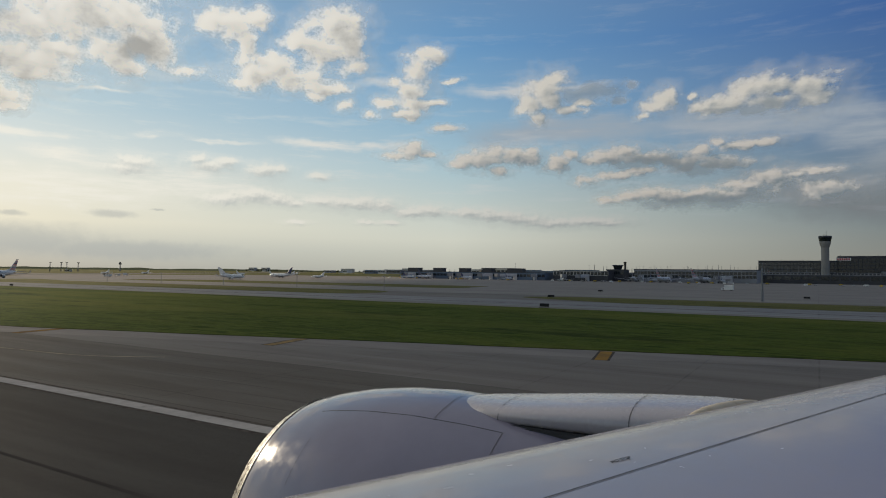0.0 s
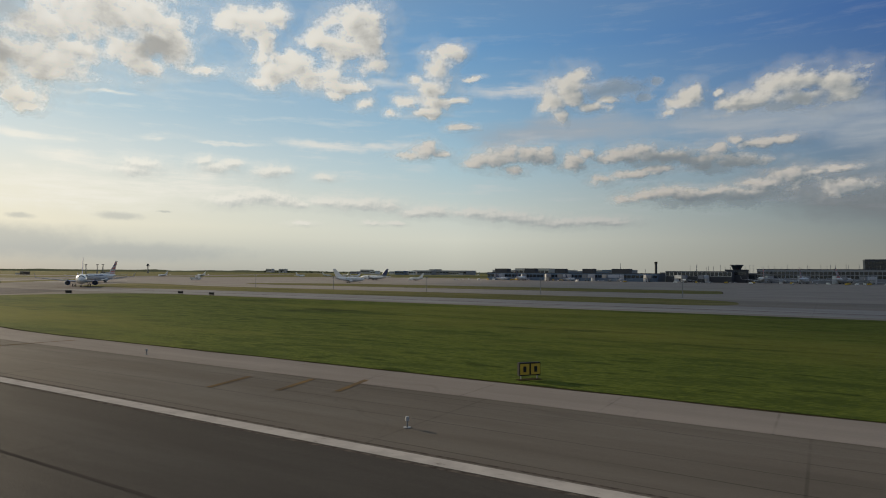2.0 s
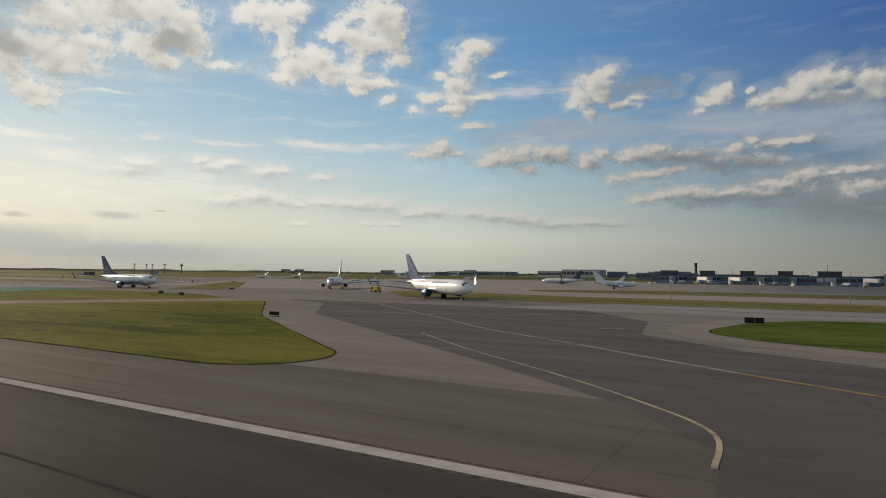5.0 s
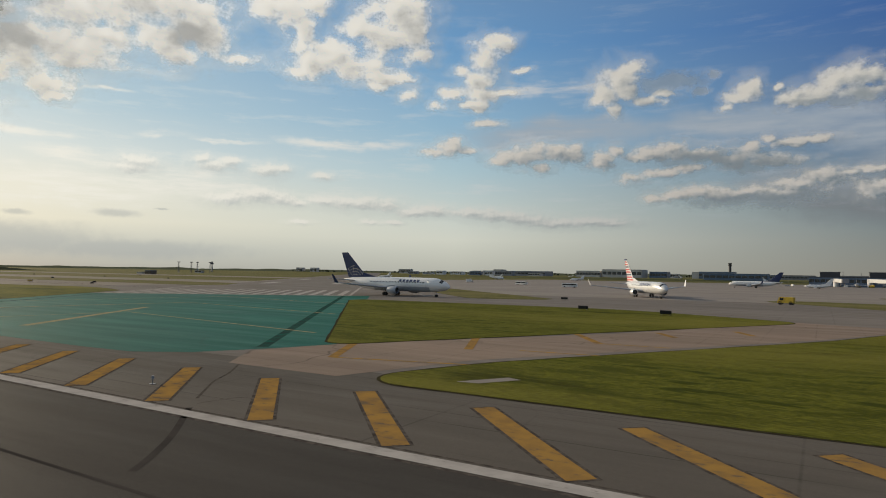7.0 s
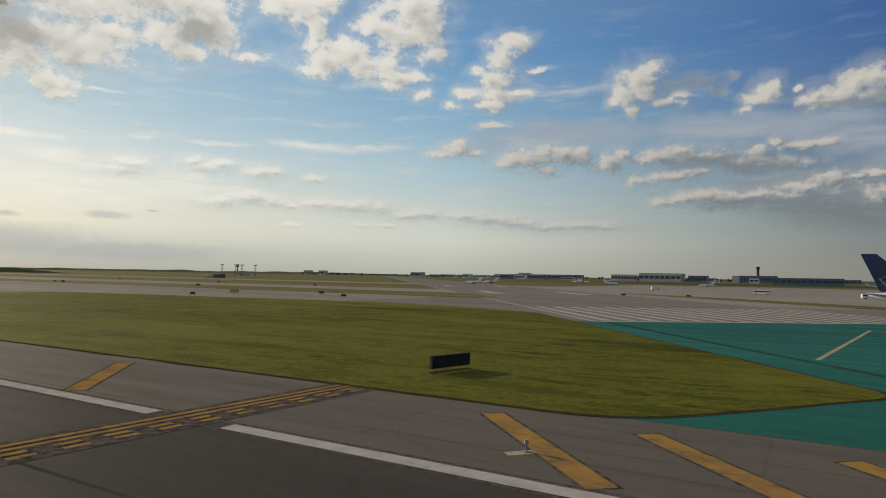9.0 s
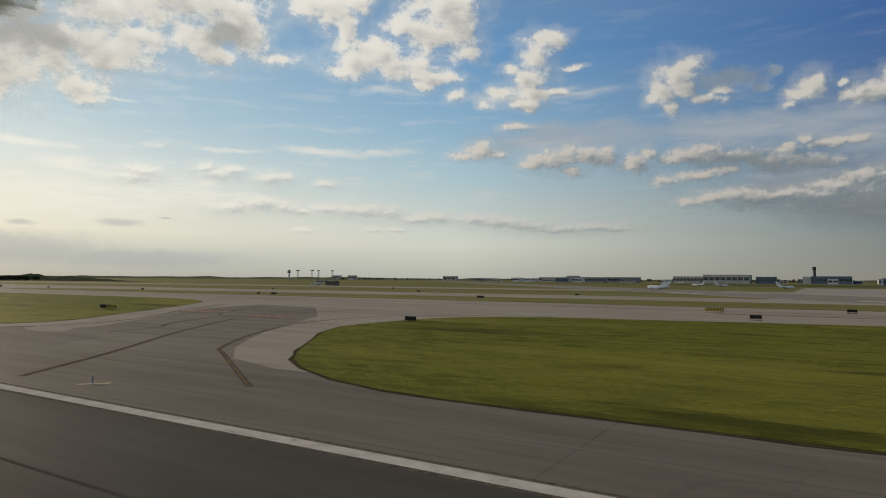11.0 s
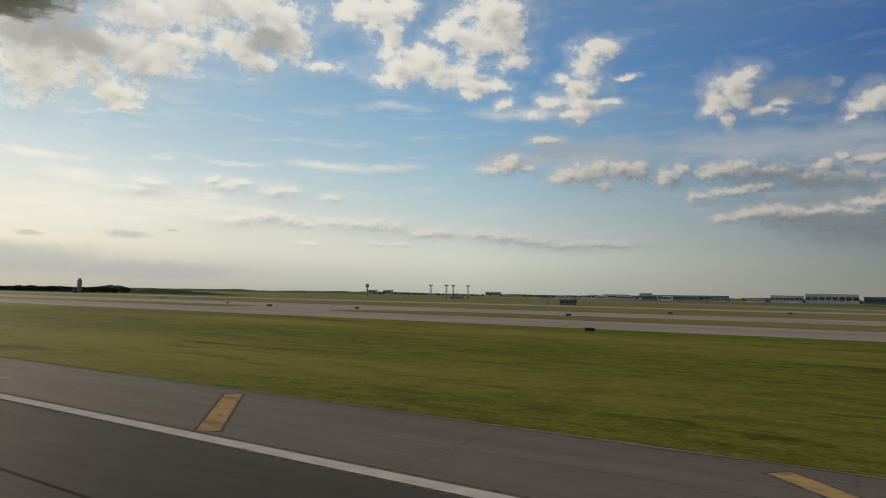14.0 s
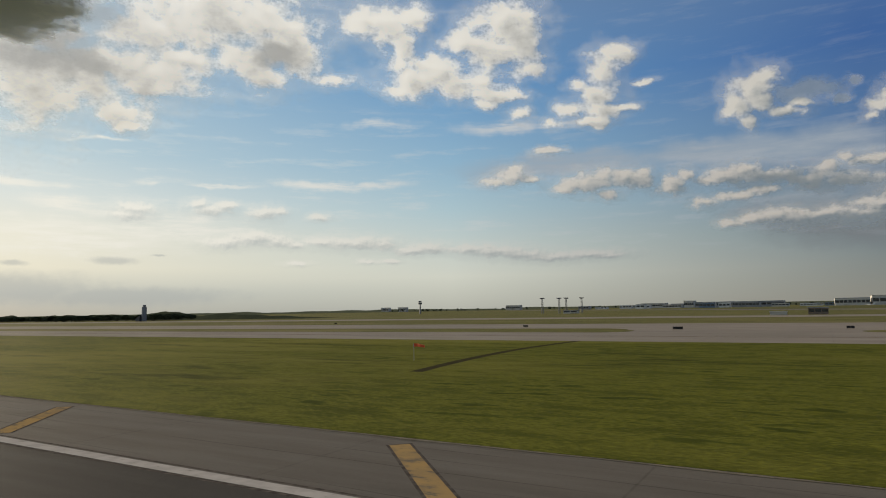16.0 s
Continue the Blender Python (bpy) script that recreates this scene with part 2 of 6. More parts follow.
sky = w.mix(veil, sky, w.mix(w.ramp(elevation, radians(5), radians(11)), rgb(0.175, 0.19, 0.20), rgb(0.33, 0.375, 0.42)))
streaks = w.math("MULTIPLY", w.ramp(field(w, streak_field, spot), -0.45, 0.9), w.ramp(combed, 0.36, 0.64, 0.10, 0.85))
wisps = w.math("MULTIPLY", w.math("MULTIPLY", w.ramp(combed, 0.50, 0.72), w.ramp(elevation, radians(3), radians(7))), w.ramp(elevation, radians(10), radians(20), 0.32, 0.12))
sky = w.mix(w.math("MAXIMUM", streaks, wisps), sky, w.mix(from_sun, rgb(0.88, 0.85, 0.75), rgb(0.38, 0.41, 0.46)))
cover, lit = cloud_tones(w, low_field, spot, 0.006, 0.50, 1.0, 0.45, 0.45, 1.0)
tone = w.mix(lit, w.mix(from_sun, rgb(0.53, 0.555, 0.53), rgb(0.20, 0.225, 0.24)), w.mix(from_sun, rgb(0.90, 0.87, 0.77), rgb(0.38, 0.38, 0.37)))
sky = w.mix(w.math("MULTIPLY", cover, 0.85), sky, tone)
bars = w.ramp(field(w, bar_field, spot), -0.1, 0.9, 0.0, 0.45)
sky = w.mix(bars, sky, rgb(0.36, 0.385, 0.385))
back = w.node("ShaderNodeBackground", ((0, sky), (1, 1.0)))
w.put(w.node("ShaderNodeOutputWorld").inputs[0], back.outputs[0])


# ---- materials ----
def material(name, base, second=None, rough=0.6, scale=1.0, detail=6.0, bump=0.0, bump_scale=None, metal=0.0, spread=0.5, streak=(1, 1, 1), coat=0.0,
             vary=0.0, world_space=True, spec=0.5):
    """Principled paint, concrete, metal and the like: two colours mingled by coarse and fine noise, with fine relief."""
    m = bpy.data.materials.new(name)
    m.use_nodes = True
    k = Nodes(m.node_tree)
    bsdf = k.tree.nodes["Principled BSDF"]
    at = k.place() if world_space else k.node("ShaderNodeTexCoord").outputs["Object"]
    at = k.vec("MULTIPLY", at, streak)
    coarse = k.noise(at, scale, detail)
    fine = k.noise(at, scale * 9.0, 3.0)
    fac = k.ramp(k.math("ADD", k.math("MULTIPLY", coarse, 0.7), k.math("MULTIPLY", fine, 0.3)), 0.5 - spread * 0.4, 0.5 + spread * 0.4)
    second = second or tuple(v * 0.8 for v in base)
    tint = k.mix(fac, rgb(*base), rgb(*second))
    if vary:
        some = k.node("ShaderNodeObjectInfo").outputs["Random"]
        tint = k.mix(1.0, tint, k.node("ShaderNodeCombineColor", ((0, k.ramp(some, 0, 1, 1 - vary, 1 + vary)), (1, k.ramp(some, 0, 1, 1 - vary, 1 + vary)), (2, k.ramp(some, 0, 1, 1 - vary, 1 + vary)))).outputs[0], "MULTIPLY")
    k.put(bsdf.inputs["Base Color"], tint)
    k.put(bsdf.inputs["Roughness"], k.ramp(fine, 0.2, 0.8, max(rough - 0.06, 0.02), min(rough + 0.08, 1.0)))
    bsdf.inputs["Metallic"].default_value = metal
    bsdf.inputs["Coat Weight"].default_value = coat
    bsdf.inputs["Specular IOR Level"].default_value = spec
    if bump:
        rel = k.node("ShaderNodeBump", (("Strength", 1.0), ("Distance", bump), ("Height", k.noise(at, bump_scale or scale * 20, 4.0))))
        k.put(bsdf.inputs["Normal"], rel.outputs[0])
    return m


def glass_dark(name, tint):
    m = material(name, tint, tuple(v * 0.6 for v in tint), rough=0.08, scale=0.3, spec=0.8)
    return m


def pavement_material(name, base, second, joint=6.0, joint_dark=0.75, rubber=0.0, rough=0.62, line_y=0.0, crack=0.12, lanes=0.0, gloss=0.01):
    """Weathered pavement: stains, streaks along the runway, sealed cracks and slab joints."""
    m = bpy.data.materials.new(name)
    m.use_nodes = True
    k = Nodes(m.node_tree)
    bsdf = k.tree.nodes["Principled BSDF"]
    at = k.place()
    stains = k.noise(k.vec("MULTIPLY", at, (0.35, 1, 1)), 0.045, 7.0, 0.6)
    patch = k.noise(k.vec("MULTIPLY", at, (0.12, 1, 1)), 0.35, 5.0, 0.6)
    grit = k.noise(at, 5.0, 4.0, 0.7)
    fac = k.ramp(k.math("ADD", k.math("ADD", k.math("MULTIPLY", stains, 0.5), k.math("MULTIPLY", patch, 0.35)), k.math("MULTIPLY", grit, 0.15)), 0.36, 0.64)
    tint = k.mix(fac, rgb(*base), rgb(*second))
    xyz = k.node("ShaderNodeSeparateXYZ", ((0, at),))
    for axis, size in ((0, joint), (1, joint * 0.98)):
        if joint:
            gap = k.math("PINGPONG", xyz.outputs[axis], size / 2)
            mark = k.ramp(gap, 0.02, 0.09, 1.0, 0.0)
            tint = k.mix(k.math("MULTIPLY", mark, k.ramp(patch, 0.35, 0.65, 0.15, 0.8)), tint, rgb(*(v * joint_dark for v in second)))
    if lanes:
        sway = k.math("MULTIPLY_ADD", k.noise(k.vec("MULTIPLY", at, (1, 0.02, 0)), 0.09, 4.0, 0.6), 0.5, xyz.outputs[1])
        lane = k.ramp(k.math("PINGPONG", sway, lanes / 2), 0.0, 0.06, 1.0, 0.0)
        broken = k.ramp(k.noise(k.vec("MULTIPLY", at, (0.05, 0.6, 1)), 1.0, 3.0), 0.44, 0.58, 0.0, 0.75)
        tint = k.mix(k.math("MULTIPLY", lane, broken), tint, rgb(0.03, 0.027, 0.024))
    wander = k.vec("MULTIPLY_ADD", k.vec("SUBTRACT", k.noise(at, 0.05, 3.0, colour=True), (0.5, 0.5, 0.5)), (30, 30, 0), at)
    cells = k.node("ShaderNodeTexVoronoi")
    cells.feature = "DISTANCE_TO_EDGE"
    k.put(cells.inputs["Vector"], wander), k.put(cells.inputs["Scale"], 0.035)
    cell = cells.outputs["Distance"]
    seam = k.math("MULTIPLY", k.ramp(cell, 0.0, 0.006, 1.0, 0.0), k.ramp(stains, 0.42, 0.55, 0.0, crack))
    tint = k.mix(seam, tint, rgb(0.015, 0.014, 0.013))
    if rubber:
        off = k.math("ABSOLUTE", k.math("SUBTRACT", xyz.outputs[1], line_y))
        worn = k.math("MULTIPLY", k.ramp(off, 2.0, 14.0, 1.0, 0.0), k.ramp(patch, 0.3, 0.7, 0.2, 1.0))
        tint = k.mix(k.math("MULTIPLY", worn, rubber), tint, rgb(0.03, 0.028, 0.026))
    k.put(bsdf.inputs["Base Color"], tint)
    k.put(bsdf.inputs["Roughness"], k.ramp(patch, 0.3, 0.7, rough - 0.08, rough + 0.1))
    bsdf.inputs["Specular IOR Level"].default_value = gloss
    rel = k.node("ShaderNodeBump", (("Strength", 0.5), ("Distance", 0.012), ("Height", k.noise(at, 12.0, 5.0, 0.7))))
    k.put(bsdf.inputs["Normal"], rel.outputs[0])
    return m


def grass_material(name, light, dark, dry):
    """Mown turf: fine blades, clumps, mower streaks and dry patches."""
    m = bpy.data.materials.new(name)
    m.use_nodes = True
    k = Nodes(m.node_tree)
    bsdf = k.tree.nodes["Principled BSDF"]
    at = k.place()
    blade = k.noise(k.vec("MULTIPLY", at, (0.5, 1, 1)), 4.0, 5.0, 0.7)
    clump = k.noise(k.vec("MULTIPLY", at, (0.4, 1, 1)), 0.35, 6.0, 0.62)
    field_tone = k.noise(k.vec("MULTIPLY", at, (0.3, 1, 1)), 0.035, 4.0, 0.6)
    tint = k.mix(k.ramp(k.math("ADD", k.math("MULTIPLY", blade, 0.45), k.math("MULTIPLY", clump, 0.55)), 0.41, 0.60), rgb(*dark), rgb(*light))
    tint = k.mix(k.ramp(field_tone, 0.44, 0.68, 0.0, 0.6), tint, rgb(*dry))
    weeds = k.math("MULTIPLY", k.ramp(clump, 0.53, 0.64), k.ramp(field_tone, 0.42, 0.64, 1.0, 0.15))
    tint = k.mix(k.math("MULTIPLY", weeds, 0.85), tint, rgb(dark[0] * 0.5, dark[1] * 0.6, dark[2] * 0.6))
    rut = k.noise(k.vec("MULTIPLY", at, (0.24, 1.0, 1)), 0.10, 6.0, 0.68)
    tint = k.mix(k.ramp(rut, 0.55, 0.67, 0.0, 0.88), tint, rgb(dark[0] * 0.62, dark[1] * 0.62, dark[2] * 0.8))
    k.put(bsdf.inputs["Base Color"], tint)
    bsdf.inputs["Roughness"].default_value = 0.85
    bsdf.inputs["Specular IOR Level"].default_value = 0.012
    hump = k.math("ADD", k.math("MULTIPLY", blade, 0.35), k.math("MULTIPLY", clump, 1.0))
    rel = k.node("ShaderNodeBump", (("Strength", 0.8), ("Distance", 0.22), ("Height", hump)))
    k.put(bsdf.inputs["Normal"], rel.outputs[0])
    return m


RUNWAY = pavement_material("runway_asphalt", (0.062, 0.056, 0.049), (0.045, 0.041, 0.037), joint=0, rubber=0.4, line_y=-4.0)
SHOULDER = pavement_material("shoulder_asphalt", (0.124, 0.109, 0.092), (0.088, 0.078, 0.067), joint=15.0, lanes=1.9)
CONCRETE = pavement_material("taxiway_concrete", (0.182, 0.161, 0.142), (0.136, 0.121, 0.108), joint=7.6)
APRON = pavement_material("apron_concrete", (0.25, 0.222, 0.198), (0.195, 0.173, 0.155), joint=7.6)
VERGE = pavement_material("verge_concrete", (0.215, 0.190, 0.169), (0.165, 0.146, 0.131), joint=7.6)
TURF = grass_material("turf", (0.130, 0.130, 0.020), (0.058, 0.063, 0.010), (0.165, 0.148, 0.032))
# Greener, darker copy of TURF: tint of the cloud shade put into its colour.
SHADE_TURF = grass_material("shade_tinted_turf", (0.098, 0.120, 0.022), (0.042, 0.059, 0.012), (0.142, 0.138, 0.030))
FIELD = grass_material("far_turf", (0.150, 0.140, 0.050), (0.098, 0.094, 0.034), (0.175, 0.150, 0.072))
GREEN = pavement_material("green_blast_pad", (0.020, 0.120, 0.096), (0.016, 0.084, 0.068), joint=0, crack=0.2, gloss=0.02)
YELLOW_LINE = material("yellow_line_paint", (0.40, 0.205, 0.022), (0.22, 0.12, 0.02), rough=0.7, scale=1.5, spread=0.5, spec=0.0)


def worn_paint(name, fresh, dull, under, wear=0.5, scale=1.6):
    """Road paint that traffic has worn through in flakes and streaks."""
    m = bpy.data.materials.new(name)
    m.use_nodes = True
    k = Nodes(m.node_tree)
    bsdf = k.tree.nodes["Principled BSDF"]
    at = k.place()
    tone = k.noise(at, scale * 0.35, 4.0, 0.6)
    flake = k.noise(k.vec("MULTIPLY", at, (0.6, 1.3, 1)), scale, 7.0, 0.68)
    tint = k.mix(k.ramp(tone, 0.35, 0.65), rgb(*fresh), rgb(*dull))
    tint = k.mix(k.ramp(k.math("ADD", k.math("MULTIPLY", flake, 0.7), k.math("MULTIPLY", tone, 0.3)), 0.62 - 0.25 * wear, 0.72 - 0.25 * wear), tint, rgb(*under))
    k.put(bsdf.inputs["Base Color"], tint)
    bsdf.inputs["Roughness"].default_value = 0.85
    bsdf.inputs["Specular IOR Level"].default_value = 0.0
    return m


WHITE_LINE = worn_paint("white_line_paint", (0.36, 0.335, 0.31), (0.30, 0.28, 0.26), (0.19, 0.17, 0.155), 0.25, 2.5)
BAR_PAINT = worn_paint("worn_yellow_bar_paint", (0.285, 0.168, 0.050), (0.215, 0.130, 0.050), (0.125, 0.095, 0.065), 0.42, 1.6)
PALE_PAINT = worn_paint("pale_worn_paint", (0.36, 0.30, 0.21), (0.27, 0.225, 0.16), (0.165, 0.142, 0.122), 0.45, 1.2)
GHOST_PAINT = worn_paint("nearly_gone_paint", (0.29, 0.195, 0.085), (0.225, 0.160, 0.085), (0.13, 0.108, 0.080), 0.48, 1.4)
TAXI_PAINT = worn_paint("worn_taxi_paint", (0.40, 0.245, 0.05), (0.30, 0.19, 0.05), (0.165, 0.13, 0.09), 0.45, 1.4)
PAD_SEAM = worn_paint("dark_pad_seam", (0.026, 0.050, 0.043), (0.032, 0.062, 0.053), (0.020, 0.098, 0.080), 0.5, 0.8)
EXIT_PAINT = worn_paint("exit_line_paint", (0.30, 0.205, 0.072), (0.23, 0.165, 0.072), (0.115, 0.098, 0.080), 0.5, 1.4)
CHALK_PAINT = worn_paint("chalky_line_paint", (0.29, 0.265, 0.235), (0.22, 0.205, 0.185), (0.12, 0.11, 0.10), 0.48, 1.2)
ORANGE_PAINT = worn_paint("orange_line_paint", (0.29, 0.150, 0.042), (0.22, 0.118, 0.040), (0.075, 0.058, 0.045), 0.4, 1.4)
EXIT_GREY = pavement_material("exit_grey_asphalt", (0.140, 0.123, 0.106), (0.104, 0.092, 0.080), joint=15.0, crack=0.3)
OLD_ASPHALT = pavement_material("old_asphalt", (0.119, 0.104, 0.091), (0.088, 0.078, 0.069), joint=0, lanes=3.7)
FADED_LINE = material("faded_line_paint", (0.38, 0.29, 0.16), (0.22, 0.20, 0.13), rough=0.75, scale=0.6, spread=0.5, spec=0.0)
WORN_LINE = material("worn_line_paint", (0.16, 0.11, 0.055), (0.08, 0.065, 0.05), rough=0.75, scale=0.5, spread=0.5, spec=0.0)
BLACK_LINE = material("black_line_border", (0.030, 0.026, 0.023), (0.120, 0.103, 0.090), rough=0.9, scale=2.4, spec=0.0)
JOINT_SEAL = worn_paint("joint_sealant", (0.040, 0.036, 0.033), (0.048, 0.043, 0.039), (0.056, 0.050, 0.045), 0.72, 0.2)
RED_LINE = material("red_line_paint", (0.21, 0.118, 0.100), (0.16, 0.115, 0.098), rough=0.7, scale=1.0, spec=0.0)
GRIT = material("pale_grit", (0.20, 0.178, 0.140), (0.13, 0.115, 0.088), rough=0.95, scale=1.2, bump=0.04, spec=0.0)
SOIL = material("dark_soil", (0.035, 0.030, 0.020), (0.06, 0.055, 0.03), rough=0.95, scale=0.8, bump=0.05, spec=0.0)


# ---- building blocks ----
def box(bm, x0, x1, y0, y1, z0, z1, bevel=0.0):
    v = [bm.verts.new((x, y, z)) for x in (x0, x1) for y in (y0, y1) for z in (z0, z1)]
    fs = [bm.faces.new([v[i] for i in q]) for q in ((0, 1, 3, 2), (4, 6, 7, 5), (0, 4, 5, 1), (2, 3, 7, 6), (0, 2, 6, 4), (1, 5, 7, 3))]
    if bevel:
        es = list({e for f in fs for e in f.edges})
        bmesh.ops.bevel(bm, geom=es, offset=bevel, segments=2, affect="EDGES")


def loft(bm, rings, caps=True, close=True):
    """Skin over rings of equally many points."""
    loops = [[bm.verts.new(p) for p in ring] for ring in rings]
    n = len(loops[0])
    for a, b in zip(loops, loops[1:]):
        for i in range(n if close else n - 1):
            j = (i + 1) % n
            bm.faces.new((a[i], a[j], b[j], b[i]))
    if caps:
        bm.faces.new(loops[0][::-1])
        bm.faces.new(loops[-1])
    return loops


def tube(bm, a, b, ra, rb=None, seg=10):
    """A tapered rod from a to b."""
    a, b = Vector(a), Vector(b)
    rb = ra if rb is None else rb
    q = (b - a).to_track_quat("Z", "Y")
    rings = [[p + q @ Vector((r * math.cos(2 * math.pi * i / seg), r * math.sin(2 * math.pi * i / seg), 0)) for i in range(seg)] for p, r in ((a, ra), (b, rb))]
    loft(bm, rings)


def prism(bm, outline, z0, z1):
    """A plan outline raised from z0 to z1."""
    loft(bm, [[(x, y, z0) for x, y in outline], [(x, y, z1) for x, y in outline]])


def link(name, bm, mat, parent=None, label="", smooth=False):
    me = bpy.data.meshes.new(name)
    bmesh.ops.recalc_face_normals(bm, faces=bm.faces)
    bm.to_mesh(me)
    bm.free()
    me.materials.append(mat)
    if smooth:
        me.shade_smooth()
        me.set_sharp_from_angle(angle=radians(38))
    ob = new(name, me)
    if parent is not None:
        ob.parent = parent
    if label:
        ob["label"] = label
    return ob


def part(name, bm, mat, parent, label="", smooth=False):
    return link(name, bm, mat, parent, label, smooth)


def thing(name, label, category, at=None, group="", kind=""):
    ob = new(name)
    if at is not None:
        ob.matrix_world = at
    return tagged(ob, label, category, group, kind)


def rounded(corners):
    """A plan outline from corners (x, y, radius), each rounded by an arc."""
    out = []
    n = len(corners)
    for i in range(n):
        p, q, r = (Vector(corners[j % n][:2]) for j in (i - 1, i, i + 1))
        rad = corners[i][2]
        a, b = (p - q).normalized(), (r - q).normalized()
        half = a.angle(b) / 2
        if rad <= 0 or half > 1.55:
            out.append(tuple(q))
            continue
        cut = min(rad / math.tan(half), (p - q).length * 0.48, (r - q).length * 0.48)
        rr = cut * math.tan(half)
        mid = q + (a + b).normalized() * (rr / math.sin(half))
        s, e = q + a * cut - mid, q + b * cut - mid
        turn = s.angle_signed(e)
        steps = max(4, int(abs(turn) * 6))
        for m in range(steps + 1):
            ang = -turn * m / steps
            out.append((mid.x + s.x * math.cos(ang) - s.y * math.sin(ang), mid.y + s.x * math.sin(ang) + s.y * math.cos(ang)))
    return out


def sheet(name, outline, z, mat, label="", category="", parent=None, deep=0.0):
    """Flat ground cover; deep gives it an edge."""
    bm = bmesh.new()
    if deep:
        prism(bm, outline, z - deep, z)
    else:
        bm.faces.new([bm.verts.new((x, y, z)) for x, y in outline])
    bmesh.ops.triangulate(bm, faces=[f for f in bm.faces if len(f.verts) > 4])
    ob = link(name, bm, mat, parent)
    if parent is None:
        tagged(ob, label, category, kind="structure")
    return ob


def stripe(bm, points, width, z):
    """A painted line of some width along points of the plan."""
    pts = [Vector((x, y)) for x, y in points]
    rows = []
    for i, p in enumerate(pts):
        d = (pts[min(i + 1, len(pts) - 1)] - pts[max(i - 1, 0)]).normalized()
        n = Vector((-d.y, d.x)) * width / 2
        rows.append((bm.verts.new((*(p + n), z)), bm.verts.new((*(p - n), z))))
    for a, b in zip(rows, rows[1:]):
        bm.faces.new((a[0], a[1], b[1], b[0]))


def curve_points(ctrl, steps=8):
    """A smooth line through control points."""
    out = []
    for i in range(len(ctrl) - 1):
        p = [Vector(ctrl[min(max(j, 0), len(ctrl) - 1)]) for j in (i - 1, i, i + 1, i + 2)]
        for m in range(steps):
            t = m / steps
            v = 0.5 * (2 * p[1] + (p[2] - p[0]) * t + (2 * p[0] - 5 * p[1] + 4 * p[2] - p[3]) * t * t + (3 * p[1] - p[0] - 3 * p[2] + p[3]) * t ** 3)
            out.append(tuple(v))
    out.append(tuple(ctrl[-1]))
    return out


# ---- ground ----
sheet("ground", [(-6500, -3000), (5000, -3000), (5000, 6500), (-6500, 6500)], -0.05, FIELD, "wide flat airfield of rough mown grass", "ground")
sheet("runway", [(-2600, -27), (900, -27), (900, 19.8), (-2600, 19.8)], 0.0, RUNWAY, "dark grooved asphalt runway with rubber streaks", "runway")
sheet("runway_shoulder", [(-2600, 19.8), (900, 19.8), (900, 34), (-2600, 34)], 0.0, SHOULDER, "brownish asphalt shoulder beside the runway", "shoulder")
sheet("taxiway", [(-640, 34), (900, 34), (900, 186), (-640, 186)], 0.0, CONCRETE, "worn concrete taxiways between the grass islands", "taxiway")
TAN = pavement_material("tan_taxiway_concrete", (0.232, 0.201, 0.169), (0.176, 0.153, 0.129), joint=7.6)
sheet("taxiway", [(-2600, 34), (-640, 34), (-640, 186), (-2600, 186)], 0.0, TAN, "tan concrete taxiways beyond the grass strips", "taxiway")
EXIT_ASPHALT = pavement_material("exit_asphalt", (0.100, 0.090, 0.086), (0.075, 0.068, 0.066), joint=0, crack=0.3, lanes=7.5)
PALE_TAXIWAY = pavement_material("pale_taxiway_concrete", (0.235, 0.225, 0.218), (0.180, 0.172, 0.168), joint=7.6)
sheet("parallel_taxiway", [(-335, 117), (900, 117), (900, 150), (-320, 150)], 0.006, PALE_TAXIWAY, "pale concrete taxiway parallel to the runway", "taxiway")
sheet("exit_taxiway", [(-204, 20.3), (-207, 27), (-216, 34.8), (-234, 40), (-262, 51), (-284, 63), (-296, 74), (-300, 95), (-316, 116.6), (-395, 116.6), (-372, 106), (-350, 79), (-300, 43), (-287, 33), (-281.5, 26), (-281, 20.3)], 0.004, EXIT_ASPHALT, "dark bluish asphalt of a taxiway exit", "taxiway")
sheet("apron", [(-700, 186), (900, 186), (900, 720), (-700, 720)], 0.0, APRON, "broad concrete apron before the terminal", "apron")
sheet("far_taxiway", [(-2600, 186), (-700, 186), (-700, 268), (-2600, 268)], 0.0, TAN, "concrete taxiway beyond the grass strips", "taxiway")
sheet("outer_taxiway", [(-2600, 390), (-700, 390), (-700, 450), (-2600, 450)], 0.0, TAN, "distant concrete taxiway across the airfield", "taxiway")

# The crossing runway: its axis points along AX, its width along WIDE.
AX, WIDE = Vector((-0.593, 0.805)), Vector((0.805, 0.593))


def cross(u, v):
    p = AX * u + WIDE * v
    return (p.x, p.y)


sheet("crossing_runway", [cross(415, -401), cross(3200, -401), cross(3200, -333), cross(415, -333)], 0.008, CONCRETE, "grey crossing runway that starts at white threshold stripes", "runway")
sheet("blast_pad", [(-549, 31), (-536, 46), cross(415, -406), cross(415, -329), (-442.5, 45), (-445, 39), (-448, 33.5), (-452, 31), (-458, 30.6), (-500, 30.6), (-530, 31)], 0.01, GREEN, "green-painted blast pad before the crossing runway", "pavement")

